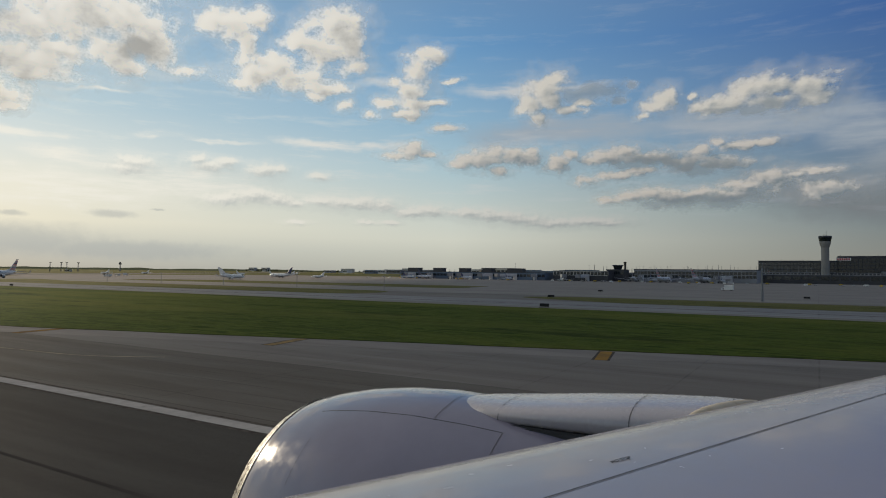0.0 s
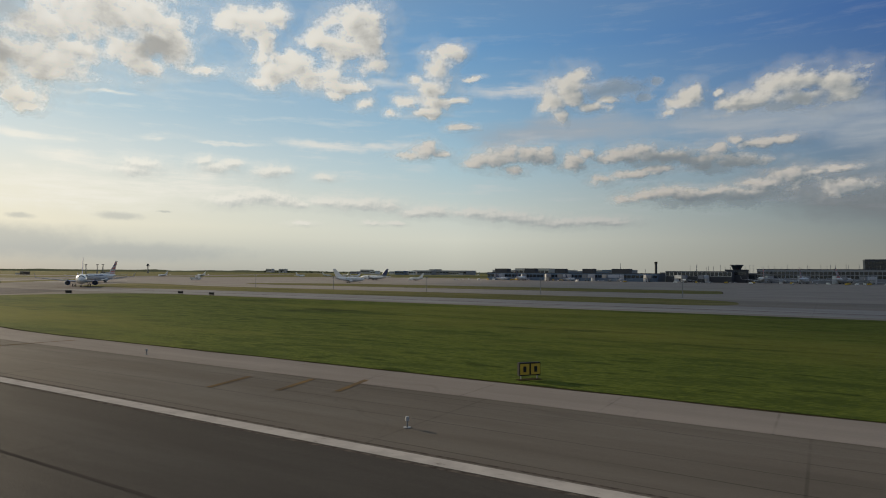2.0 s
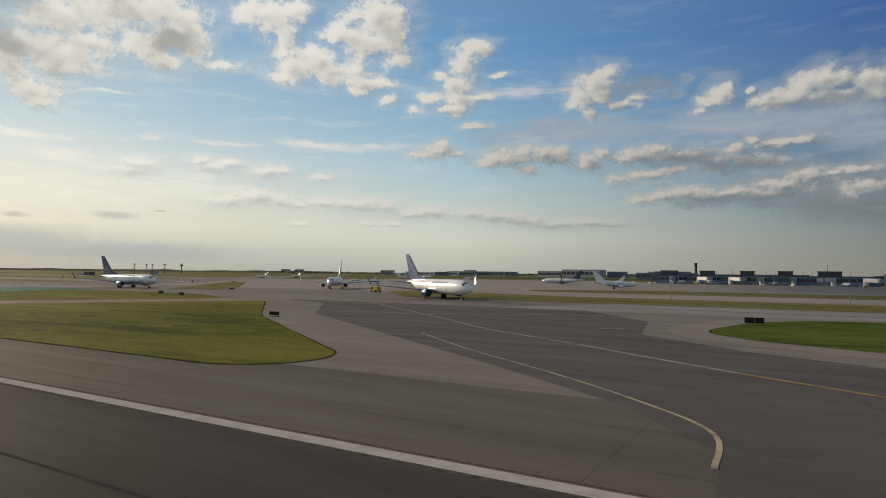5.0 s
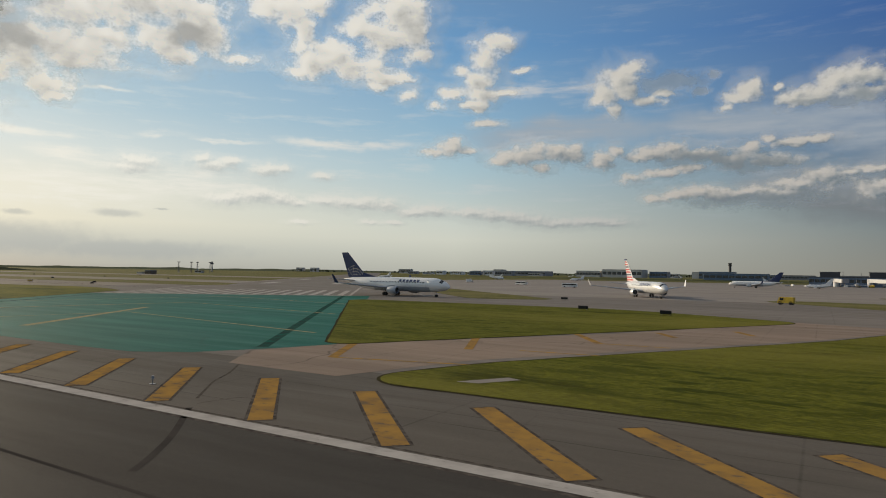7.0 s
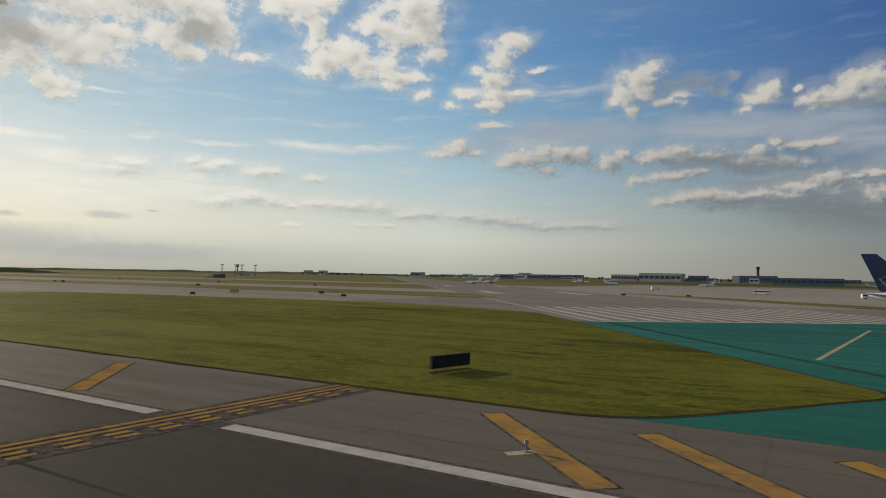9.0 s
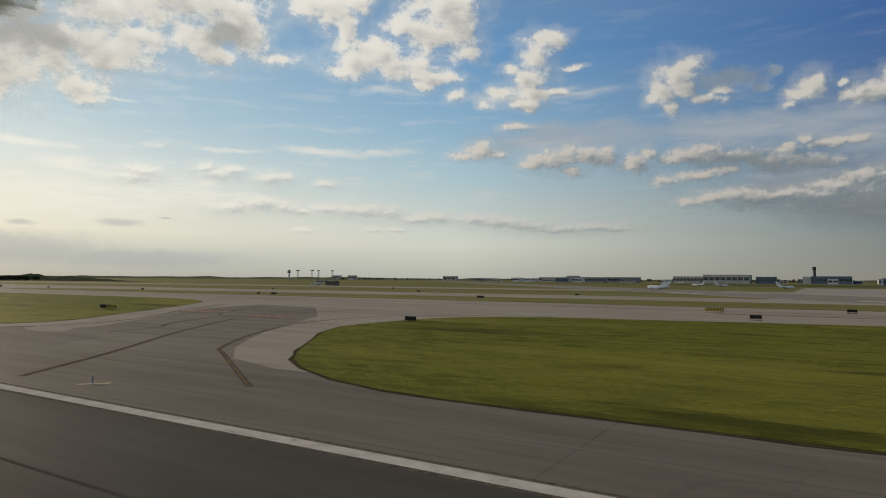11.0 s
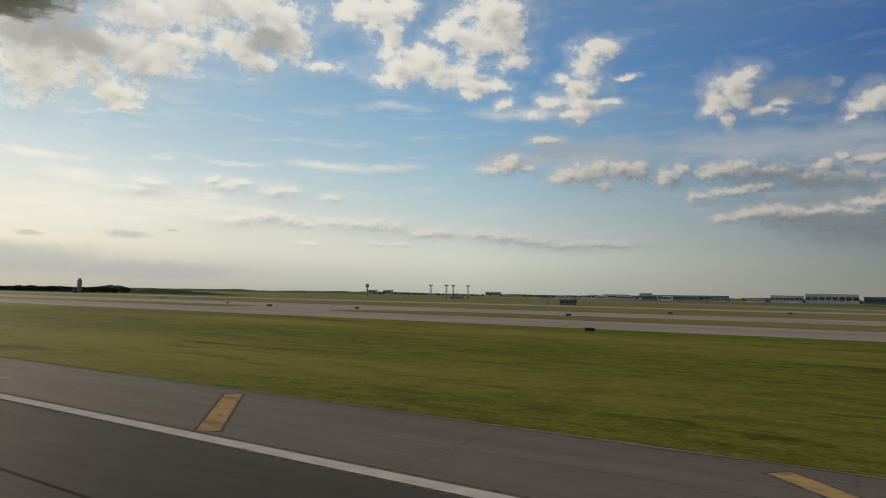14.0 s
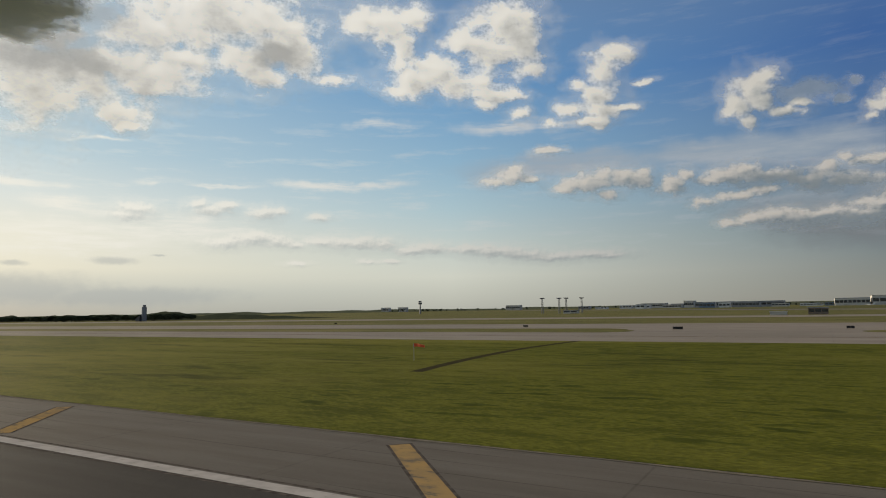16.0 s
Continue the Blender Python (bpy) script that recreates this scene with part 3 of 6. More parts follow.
ISLANDS = [
    ("grass between the runway and a parallel taxiway", [(160, 116, 0), (160, 66, 0), (10, 63, 60), (-85, 35.5, 90), (-188, 35.5, 120), (-232, 50, 120), (-292, 78, 14), (-284, 117, 22)]),
    ("triangular grass island beside a taxiway exit", [(-299, 31.0, 6), (-352, 69, 80), (-389, 105, 5), (-395, 98, 8), (-403, 80, 60), (-425.5, 43, 30), (-430, 31.0, 3)]),
    ("grass wedge beside the green blast pad", [(-443, 44, 2), (-406, 108, 5), (-437, 124, 30), (-503, 121, 4)]),
    ("grass island beyond the green blast pad", [(-546, 30.5, 8), (-534, 46, 3), (-584, 113, 20), (-620, 127, 80), (-690, 113, 60), (-738, 104, 26), (-741, 68, 30), (-714, 30.5, 30)]),
    ("long grass strip beside the runway", [(-797, 30, 40), (-776, 47, 22), (-838, 130, 60), (-1700, 131, 0), (-1700, 30, 0)]),
    ("grass strip along the apron", [(160, 148, 0), (160, 180, 0), (-62, 180, 6), (-78, 168, 10), (-40, 149, 20)]),
    ("grass strip along the apron", [(-120, 148, 12), (-125, 184, 20), (-345, 190, 40), (-436, 215, 10), (-380, 149, 10)]),
    ("grass strip between two apron roads", [(-135, 238, 8), (-142, 288, 10), (-345, 292, 20), (-392, 262, 10), (-375, 238, 10)]),
    ("grass patch between taxiways", [(-485, 148, 6), (-462, 158, 6), (-590, 280, 10), (-625, 300, 6)]),
    ("narrow grass strip between taxiways", [(-615, 174, 10), (-1070, 174, 30), (-1085, 190, 8), (-1040, 212, 20), (-655, 220, 12)]),
    ("narrow grass strip between taxiways", [(-1130, 176, 10), (-1145, 208, 10), (-2300, 208, 0), (-2300, 176, 0)]),
]


def widened(outline, by, uneven=0.6):
    """An outline pushed outwards a little."""
    pts = [Vector(p) for p in outline]
    area = sum(a.x * b.y - b.x * a.y for a, b in zip(pts, pts[1:] + pts[:1]))
    out = []
    for i, p in enumerate(pts):
        d = (pts[(i + 1) % len(pts)] - pts[i - 1]).normalized()
        n = Vector((d.y, -d.x)) * (1 if area > 0 else -1)
        out.append(tuple(p + n * by * (1.0 - uneven / 2 + uneven * noise.noise(Vector((p.x * 0.2, p.y * 0.2, 0))))))
    return out


def dense(outline, step=6.0):
    out = []
    for a, b in zip(outline, outline[1:] + outline[:1]):
        n = max(1, int(math.hypot(b[0] - a[0], b[1] - a[1]) / step))
        out += [(a[0] + (b[0] - a[0]) * i / n, a[1] + (b[1] - a[1]) * i / n) for i in range(n)]
    return out


sheet("concrete_verge", widened(dense(rounded(ISLANDS[0][1])), 5.2, 0.0), 0.012, VERGE, "paler concrete verge round the grass", "pavement")
for label, corners in ISLANDS:
    sheet("soil_edge", widened(dense(rounded(corners), 2.0), 0.55 if "beyond" in label else 0.4), 0.022, GRIT if "long" in label else SOIL, "strip of pale grit along the grass edge" if "long" in label else "strip of dark soil along the grass edge", "soil")
    sheet("grass_island", rounded(corners), 0.04, FIELD if min(c[1] for c in corners) > 147.5 else SHADE_TURF if "parallel" in label else TURF, label, "grass", deep=0.08)

# ---- painted lines ----
bm = bmesh.new()
stripe(bm, [(-2600, 19.35), (-565.5, 19.35)], 0.84, 0.006)
stripe(bm, [(-560.5, 19.35), (900, 19.35)], 0.84, 0.006)
edge_line = tagged(link("edge_line", bm, WHITE_LINE), "worn white runway edge line", "marking", kind="structure")
for y, wide in ((18.76, 0.20), (19.98, 0.16)):
    bm = bmesh.new()
    stripe(bm, [(-2600, y), (900, y)], wide, 0.004)
    part("border", bm, BLACK_LINE, edge_line, "dark sealed edge of the line")
for y, wide in ((11.8, 0.18), (4.2, 0.18)):
    bm = bmesh.new()
    stripe(bm, [(-2600, y), (900, y)], wide, 0.005)
    tagged(link("runway_joint", bm, JOINT_SEAL), "dark sealed joint along the runway", "joint", "runway joints", "structure")
# Bars across the shoulder: yellow, slanted, with dark borders, in rows beside the crossings.
YELLOW_BARS = [-374.0 - 7.4 * i for i in range(24)] + [-573.7 - 30.5 * i for i in range(4)] + [-816.3 - 30.9 * i - 0.07 * i * i for i in range(14)]
for x in YELLOW_BARS:
    old = x < -800
    border = bmesh.new()
    stripe(border, [(x, 20.2), (x - 8.0, 28.5)], 1.42, 0.005)
    bar = tagged(link("shoulder_bar", border, BLACK_LINE), "slanted faded yellow bar on the shoulder" if old else "slanted yellow bar with dark borders on the shoulder", "marking", "bars on the runway shoulder", "structure")
    inner = bmesh.new()
    stripe(inner, [(x - 0.1, 20.3), (x - 7.9, 28.4)], 1.1, 0.010)
    part("paint", inner, GHOST_PAINT if old else BAR_PAINT, bar, "worn yellow paint")


for x, y in ((-14.7, 49.0), (-42.6, 41.0), (-71.0, 33.6)):
    border = bmesh.new()
    stripe(border, [(x, y), (x - 1.2, y + 6.0)], 1.4, 0.014)
    bar = tagged(link("shoulder_bar", border, BLACK_LINE), "yellow bar with dark borders beside the grass", "marking", "bars on the runway shoulder", "structure")
    inner = bmesh.new()
    stripe(inner, [(x, y + 0.1), (x - 1.2, y + 5.9)], 1.0, 0.018)
    part("paint", inner, GHOST_PAINT if -60 < x < -30 else BAR_PAINT, bar, "worn yellow paint")


def painted(name, label, ctrl, width, mat=None, border=0.0, smooth=True, z=0.016):
    pts = curve_points(ctrl) if smooth else ctrl
    bm = bmesh.new()
    stripe(bm, pts, width + 2 * border, z)
    ob = tagged(link(name, bm, BLACK_LINE if border else mat or YELLOW_LINE), label, "marking", kind="structure")
    if border:
        bm = bmesh.new()
        stripe(bm, pts, width, 0.020)
        part("paint", bm, mat or WORN_LINE, ob)


painted("verge_bar", "yellow bar with dark borders beside the grass", [(-226, 36.8), (-221.5, 43.6)], 0.7, WORN_LINE, border=0.15, smooth=False)
for a, b in (((-131, 26), (-132, 30)), ((-128, 27.6), (-129, 31.6)), ((-135, 24.5), (-136, 28.5)), ((-167, 27), (-166, 34))):
    painted("verge_bar", "nearly worn-off bar on the shoulder", [a, b], 0.4, WORN_LINE, smooth=False)
painted("taxi_line", "yellow taxi line curving off the runway", [(-206, -3.5), (-218, 0), (-228, 6), (-235, 12), (-238, 15), (-242, 18.7)], 0.42, ORANGE_PAINT)
painted("taxi_line", "worn yellow taxi line through the exit", [(-242, 18.7), (-247, 23), (-253, 28), (-263, 35.6), (-271, 41), (-283, 48.4)], 0.42, EXIT_PAINT)
painted("taxi_line", "pale worn taxi line along the taxiway exit", [(-283, 48.4), (-291, 54), (-300.5, 61), (-314, 70), (-325.5, 80.6), (-341, 94), (-368, 117)], 0.5, CHALK_PAINT)
painted("taxi_line", "thin yellow taxi line joining at the exit", [(-213, 20.1), (-218, 21.2), (-226, 24.5), (-235, 27.2), (-244.6, 30.6), (-257, 35), (-266, 39), (-276, 43.9)], 0.28, EXIT_PAINT, z=0.022)
for a, b in (((-350, 84.6), (-336.5, 89.8)), ((-335, 90.4), (-309.5, 105)), ((-302.4, 79.2), (-298.6, 80.8)), ((-313.6, 90.5), (-311, 93))):
    painted("taxiway_mark", "pale worn line across the taxiway", [a, b], 0.5, CHALK_PAINT, smooth=False)
painted("taxi_line", "thin yellowish line beside the taxiway exit", [(-281.5, 24), (-282.4, 29.7), (-287, 35), (-294.3, 41.4), (-305.4, 50), (-317, 60.3)], 0.24, PALE_PAINT)
painted("taxi_line", "dark-edged brownish taxi line", [(-185, 26), (-208, 32.2), (-216, 34.8), (-225, 37.4), (-234, 40), (-244, 43.2), (-262, 51)], 0.24, border=0.09)
for a, b in (((-442, 47), (-437, 38)), ((-435, 58), (-431, 49)), ((-428, 69), (-423, 61)), ((-421, 77), (-418, 72)), ((-413.5, 85), (-411, 80))):
    painted("lane_bar", "worn yellow bar across the lane between two grass islands", [a, b], 0.8, BAR_PAINT, smooth=False, z=0.018)
for a, b in (((-437, 38), (-426, 41)), ((-427, 51), (-419.5, 52)), ((-423, 61), (-416.5, 61.5))):
    painted("lane_line", "worn yellow lane line between two grass islands", [a, b], 0.3, TAXI_PAINT, smooth=False, z=0.022)
LANE = pavement_material("tan_lane_concrete", (0.245, 0.185, 0.142), (0.180, 0.140, 0.112), joint=5.0, crack=0.5)
sheet("lane", [(-443, 44.5), (-445, 37), (-441, 31.4), (-431, 31.4), (-427.5, 43), (-404.5, 80), (-393, 103), (-408, 108.5), (-425, 72)], 0.009, LANE, "tan cracked concrete lane between two grass islands", "pavement")
sheet("concrete_slab", [(-423.6, 34.0), (-422.2, 34.2), (-420.6, 36.8), (-421.6, 37.2)], 0.05, APRON, "bare pale concrete slab in the grass", "pavement", deep=0.06)
painted("taxi_line", "dark-edged yellow taxi line", [(-728, 22), (-736, 33), (-749, 49), (-757, 60), (-766, 73)], 0.16, WORN_LINE, border=0.16)
painted("taxi_line", "dark-edged looping taxi line", [(-712, 27.5), (-727, 38), (-731, 41), (-738, 50), (-744, 60), (-748, 68), (-750, 76), (-750, 87), (-745, 97), (-736, 106)], 0.16, border=0.14)
painted("shoulder_line", "thin pale worn line on the shoulder", [(-64, 26.2), (-58, 27), (-49, 28), (-43, 31)], 0.2, PALE_PAINT)
painted("taxi_line", "curved dark-edged taxi line round a grass tip", [(-802, 26.6), (-794, 28.6), (-785, 33), (-778, 37), (-775, 41), (-773, 46), (-772.6, 51), (-774, 56), (-777, 62), (-781, 68), (-787, 75), (-795, 84), (-811, 108)], 0.2, WORN_LINE, border=0.17)
painted("taxi_line", "dark worn taxi line across the exit", [(-797, 108), (-782, 84), (-776, 78), (-771, 76)], 0.3, BLACK_LINE, z=0.012)
painted("taxi_line", "dark-edged looping taxi line", [(-766, 104), (-768, 97), (-770, 83), (-771, 76), (-769, 69), (-767, 64), (-763, 58), (-759, 54), (-757.5, 50), (-756.5, 45)], 0.18, WORN_LINE, border=0.16, z=0.014)
painted("tar_seam", "thin dark seam across the taxiway exit", [(-794, 82.6), (-778, 77.2), (-770, 77), (-761, 76), (-750, 75)], 0.28, BLACK_LINE, z=0.010)
sheet("worn_patch", [(-773, 55), (-768, 48), (-761.5, 42.5), (-764, 41), (-768, 41.5), (-772, 43)], 0.007, VERGE, "paler worn patch of pavement", "pavement")
painted("drain", "narrow dark drain in the grass", [(-797, 57.4), (-794, 60)], 0.5, SOIL, smooth=False, z=0.05)
sheet("exit_taxiway", [(-760.0, 33.8), (-764.4, 42.0), (-767.1, 50.8), (-779.8, 68.0), (-795.2, 87.5), (-804.3, 113.7), (-781.2, 108.8), (-758.4, 84.4), (-749.0, 68.9), (-741.8, 56.7), (-735.7, 48.5), (-730.3, 42.1), (-724.0, 36.5), (-716.0, 33.8)], 0.003, EXIT_GREY, "grey asphalt of a wide taxiway exit", "taxiway")
sheet("asphalt_patch", [(-812, 20.2), (-806, 28), (-786, 31), (-774, 45), (-768, 44), (-763, 41), (-756, 42.5), (-750, 41), (-748, 36), (-744, 31), (-743, 25), (-738, 20.2)], 0.004, OLD_ASPHALT, "darker old asphalt patch with a ragged edge", "pavement")
painted("hold_band", "dark band under the hold line", [(-564.4, 5.5), (-563.2, 19), (-562.0, 31)], 3.4, BLACK_LINE, smooth=False, z=0.011)
for off in (0.0, 0.65):
    painted("hold_line", "solid yellow hold line across the shoulder", [(-565.4 + off, 6), (-564.2 + off, 19), (-563.0 + off, 31)], 0.34, BAR_PAINT, border=0.2)
for off in (1.3, 1.95):
    for i in range(13):
        y0 = 6.0 + 1.9 * i
        painted("hold_dash", "yellow dash of the hold line", [(-565.4 + off + 0.096 * (y0 - 6), y0), (-565.4 + off + 0.096 * (y0 - 5), y0 + 1.0)], 0.34, BAR_PAINT, border=0.2, smooth=False)
painted("taxi_line", "yellow parallel taxi line along the taxiway", [(-2000, 153), (-760, 153), (-700, 140), (-600, 140)], 0.3, border=0.3)
painted("taxi_line", "yellow parallel taxi line along the taxiway", [(-390, 132), (-300, 132), (-100, 132), (160, 132)], 0.3, border=0.3)

# Threshold stripes and centre marks of the crossing runway.
for i in range(16):
    v = -396.5 + i * 3.95
    bm = bmesh.new()
    stripe(bm, [cross(417, v), cross(461, v)], 1.75, 0.016)
    tagged(link("threshold_stripe", bm, WHITE_LINE), "worn white threshold stripe on the runway", "marking", "threshold stripes", "structure")
painted("threshold_bar", "white threshold bar across the runway", [cross(415.3, -400), cross(415.3, -334)], 1.4, WHITE_LINE, smooth=False)
painted("runway_side_line", "white runway side line", [cross(415, -399.5), cross(2800, -399.5)], 0.9, WHITE_LINE, smooth=False)
painted("runway_side_line", "white runway side line", [cross(415, -334.5), cross(2800, -334.5)], 0.9, WHITE_LINE, smooth=False)
for u in (565, 720):
    for v in (-385, -349):
        painted("touchdown_mark", "white touchdown mark on the runway", [cross(u, v), cross(u + 45, v)], 6.0, WHITE_LINE, smooth=False)
for u in (341.0, 371.4, 401.8):
    over = cross(u, -364.2)[1] - 31.6
    for side in (-1, 1):
        reach = min(31.5, over / (1.398 if side < 0 else 0.212))
        leg = [cross(u, -364.2), cross(u - reach, -364.2 + side * reach)]
        if 360 < u < 380 and side < 0:
            painted("chevron", "faded yellow chevron line on the green pad", leg, 0.7, FADED_LINE, border=0.1, smooth=False, z=0.015)
        else:
            painted("chevron", "thin pale chevron line on the green pad", leg, 0.42, FADED_LINE, smooth=False, z=0.017 + 0.003 * side)
for a, b in (((-517, 33), cross(413, -398)), ((-446.2, 39.5), cross(413, -336))):
    painted("pad_seam", "dark worn seam along the edge of the green pad", [a, b], 1.0, PAD_SEAM, smooth=False, z=0.013)
painted("tar_seam", "dark crooked tar seam across the shoulder", [(-444.6, 37.8), (-440.7, 32.4), (-437.4, 28.4), (-435.5, 25.6), (-432.2, 21.9)], 0.16, BLACK_LINE, z=0.007)
painted("tar_seam", "faint dark crack in the runway asphalt", [(-430.6, 20.2), (-427.0, 16.7), (-425.0, 14.4), (-423.9, 12.9)], 0.3, JOINT_SEAL, z=0.004)
painted("tar_seam", "thin crack in the shoulder asphalt", [(-431.1, 21.0), (-430.9, 22.3), (-430.5, 23.3), (-429.3, 23.4)], 0.08, BLACK_LINE, z=0.006)
painted("pad_line", "faded pale line along the green pad", [cross(316, -366), cross(354, -366)], 1.1, FADED_LINE, smooth=False)
painted("drain", "dark open ditch through the grass", [(-1129, 62), (-1132, 80), (-1134, 104), (-1133, 130.5)], 1.7, SOIL, z=0.05)

painted("taxi_line", "orange-yellow taxi line sweeping onto the runway", [(-79, 19.6), (-85, 17.2), (-93, 14.2), (-97, 13), (-102, 11.2), (-115, 7), (-132, 2.5), (-150, 0)], 0.4, ORANGE_PAINT)

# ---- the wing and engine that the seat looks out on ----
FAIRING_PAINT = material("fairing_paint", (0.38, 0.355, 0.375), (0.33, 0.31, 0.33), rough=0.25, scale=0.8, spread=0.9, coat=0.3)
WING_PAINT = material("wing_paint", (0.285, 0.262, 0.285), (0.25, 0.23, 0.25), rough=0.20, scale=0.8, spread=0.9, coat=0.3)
# Cowl colour is darkened to paint in its reflection of the dark ground.
DARKENED_COWL = material("darkened_cowl_paint", (0.185, 0.172, 0.225), (0.155, 0.145, 0.19), rough=0.16, scale=0.8, spread=0.9, coat=0.3)
LIP_METAL = material("polished_lip", (0.75, 0.74, 0.72), (0.66, 0.65, 0.63), rough=0.28, scale=2.0, metal=1.0)
SEAM_AND_SHADE = material("dark_seam_and_shade", (0.02, 0.02, 0.022), (0.04, 0.04, 0.045), rough=0.6, scale=3.0)
STAIN = material("oily_stain", (0.40, 0.31, 0.20), (0.50, 0.43, 0.33), rough=0.5, scale=6.0, spread=0.3)
NAC_Y, NAC_Z = 6.7, 3.32
PROFILE = [(-5.2, 1.18), (-5.8, 1.26), (-6.02, 1.36), (-6.07, 1.46), (-6.0, 1.56), (-5.8, 1.66), (-5.45, 1.76), (-5.0, 1.85), (-4.5, 1.91), (-3.9, 1.94), (-3.2, 1.92),
           (-2.4, 1.86), (-1.4, 1.74), (-0.2, 1.55), (1.0, 1.28)]


def nacelle_radius(x):
    pts = PROFILE[4:]
    for (xa, ra), (xb, rb) in zip(pts, pts[1:]):
        if xa <= x <= xb:
            return ra + (rb - ra) * (x - xa) / (xb - xa)
    return pts[-1][1]


def on_nacelle(x, ang, proud=0.006):
    r = nacelle_radius(x) + proud
    return (x, NAC_Y + r * math.cos(ang), NAC_Z + r * math.sin(ang))


def ribbon(bm, pts, normals_out, width):
    """A thin strip lying on a surface along points, with the side direction given for each."""
    rows = [(bm.verts.new(Vector(p) + Vector(s) * width / 2), bm.verts.new(Vector(p) - Vector(s) * width / 2)) for p, s in zip(pts, normals_out)]
    for a, b in zip(rows, rows[1:]):
        bm.faces.new((a[0], a[1], b[1], b[0]))


jet_wing = thing("aircraft_wing", "pale grey airliner wing with a white engine slung under it", "aircraft")
bm = bmesh.new()
fine = []
for (xa, ra), (xb, rb) in zip(PROFILE, PROFILE[1:]):
    fine += [(xa + (xb - xa) * i / 3, ra + (rb - ra) * i / 3) for i in range(3)]
fine.append(PROFILE[-1])
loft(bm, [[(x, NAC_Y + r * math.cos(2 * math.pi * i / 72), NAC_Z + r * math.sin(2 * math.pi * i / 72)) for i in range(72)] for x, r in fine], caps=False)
nacelle = part("engine_nacelle", bm, DARKENED_COWL, jet_wing, "glossy white engine cowling with dark reflections in its colour", smooth=True)
bm = bmesh.new()
lip = [(-5.86, 1.31), (-6.03, 1.372), (-6.083, 1.46), (-6.012, 1.566), (-5.84, 1.652)]
loft(bm, [[(x, NAC_Y + r * math.cos(2 * math.pi * i / 72), NAC_Z + r * math.sin(2 * math.pi * i / 72)) for i in range(72)] for x, r in lip], caps=False)
part("inlet_lip", bm, LIP_METAL, nacelle, "polished metal inlet lip", smooth=True)
bm = bmesh.new()
tube(bm, (-5.0, NAC_Y, NAC_Z), (-4.8, NAC_Y, NAC_Z), 1.2, 1.2, 48)
part("fan", bm, SEAM_AND_SHADE, nacelle, "dark engine fan")
bm = bmesh.new()
xs = [-5.25 + 2.45 * i / 24 for i in range(25)]
ribbon(bm, [on_nacelle(x, radians(113)) for x in xs], [(0, -0.4, -0.9)] * 25, 0.006)
part("panel_seam", bm, SEAM_AND_SHADE, nacelle, "dark cowling panel seam")
for x, lo, hi in ((-3.62, 92, 113), (-2.80, 113, 150), (-5.05, 128, 146)):
    angs = [radians(lo + (hi - lo) * i / 16) for i in range(17)]
    bm = bmesh.new()
    ribbon(bm, [on_nacelle(x, a) for a in angs], [(1, 0, 0)] * 17, 0.007 if x > -5 else 0.003)
    part("panel_seam", bm, SEAM_AND_SHADE, nacelle, "dark cowling panel seam")

bm = bmesh.new()
PYLON = [(-4.0, 0.05, 5.20), (-3.7, 0.25, 5.23), (-3.3, 0.45, 5.27), (-2.8, 0.58, 5.31), (-2.2, 0.62, 5.38), (-1.5, 0.62, 5.45), (-0.9, 0.58, 5.49), (-0.3, 0.5, 5.50), (0.5, 0.34, 5.42)]
rings = []
for x, half, top in PYLON:
    low = 5.06 if x > -2.9 else 5.0
    mid_z, hz = (top + low) / 2, (top - low) / 2
    rings.append([(x, NAC_Y + half * math.copysign(abs(math.cos(a)) ** 0.75, math.cos(a)), mid_z + hz * math.copysign(abs(math.sin(a)) ** 0.75, math.sin(a))) for a in (2 * math.pi * i / 28 for i in range(28))])
loft(bm, rings)
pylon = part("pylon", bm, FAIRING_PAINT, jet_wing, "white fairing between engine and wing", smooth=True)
for x in (-2.95, -1.55, -0.72):
    bm = bmesh.new()
    row = []
    for i in range(15):
        a = radians(80 + 110 * i / 14)
        half = np.interp(x, [p[0] for p in PYLON], [p[1] for p in PYLON])
        top = np.interp(x, [p[0] for p in PYLON], [p[2] for p in PYLON])
        low = 5.06 if x > -2.9 else 5.0
        row.append((x, NAC_Y + (half + 0.006) * math.copysign(abs(math.cos(a)) ** 0.75, math.cos(a)), (top + low) / 2 + ((top - low) / 2 + 0.006) * math.copysign(abs(math.sin(a)) ** 0.75, math.sin(a))))
    ribbon(bm, row, [(1, 0, 0)] * 15, 0.007)
    part("panel_seam", bm, SEAM_AND_SHADE, pylon, "dark fairing panel seam")
# Dark box stands in for the shade in the gap below the fairing.
bm = bmesh.new()
box(bm, -2.80, -0.9, NAC_Y - 0.60, NAC_Y + 0.5, 4.97, 5.12, 0.02)
part("gap_shade", bm, SEAM_AND_SHADE, pylon, "dark box standing in for shade under the fairing")


def lead(y):
    """The wing's leading edge at a distance y from the seat."""
    return Vector((-0.553 + 0.62 * (y - 6.7), y, 5.55 + 0.058 * (y - 6.7)))


def airfoil(y):
    chord = 9.0 - 0.25 * y
    e = lead(y)
    up = [(0.0, -0.09), (0.004, -0.045), (0.012, -0.012), (0.03, 0.028), (0.07, 0.075), (0.15, 0.125), (0.3, 0.16), (0.5, 0.14), (0.75, 0.03), (1.0, -0.22)]
    down = [(1.0, -0.26), (0.7, -0.4), (0.4, -0.62), (0.15, -0.5), (0.04, -0.3), (0.008, -0.16)]
    return [(e.x + c * chord, y, e.z + h) for c, h in up + down]


bm = bmesh.new()
loft(bm, [airfoil(y) for y in [0.9 + 0.55 * i for i in range(36)]])
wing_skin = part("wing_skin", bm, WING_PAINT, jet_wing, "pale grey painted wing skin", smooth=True)


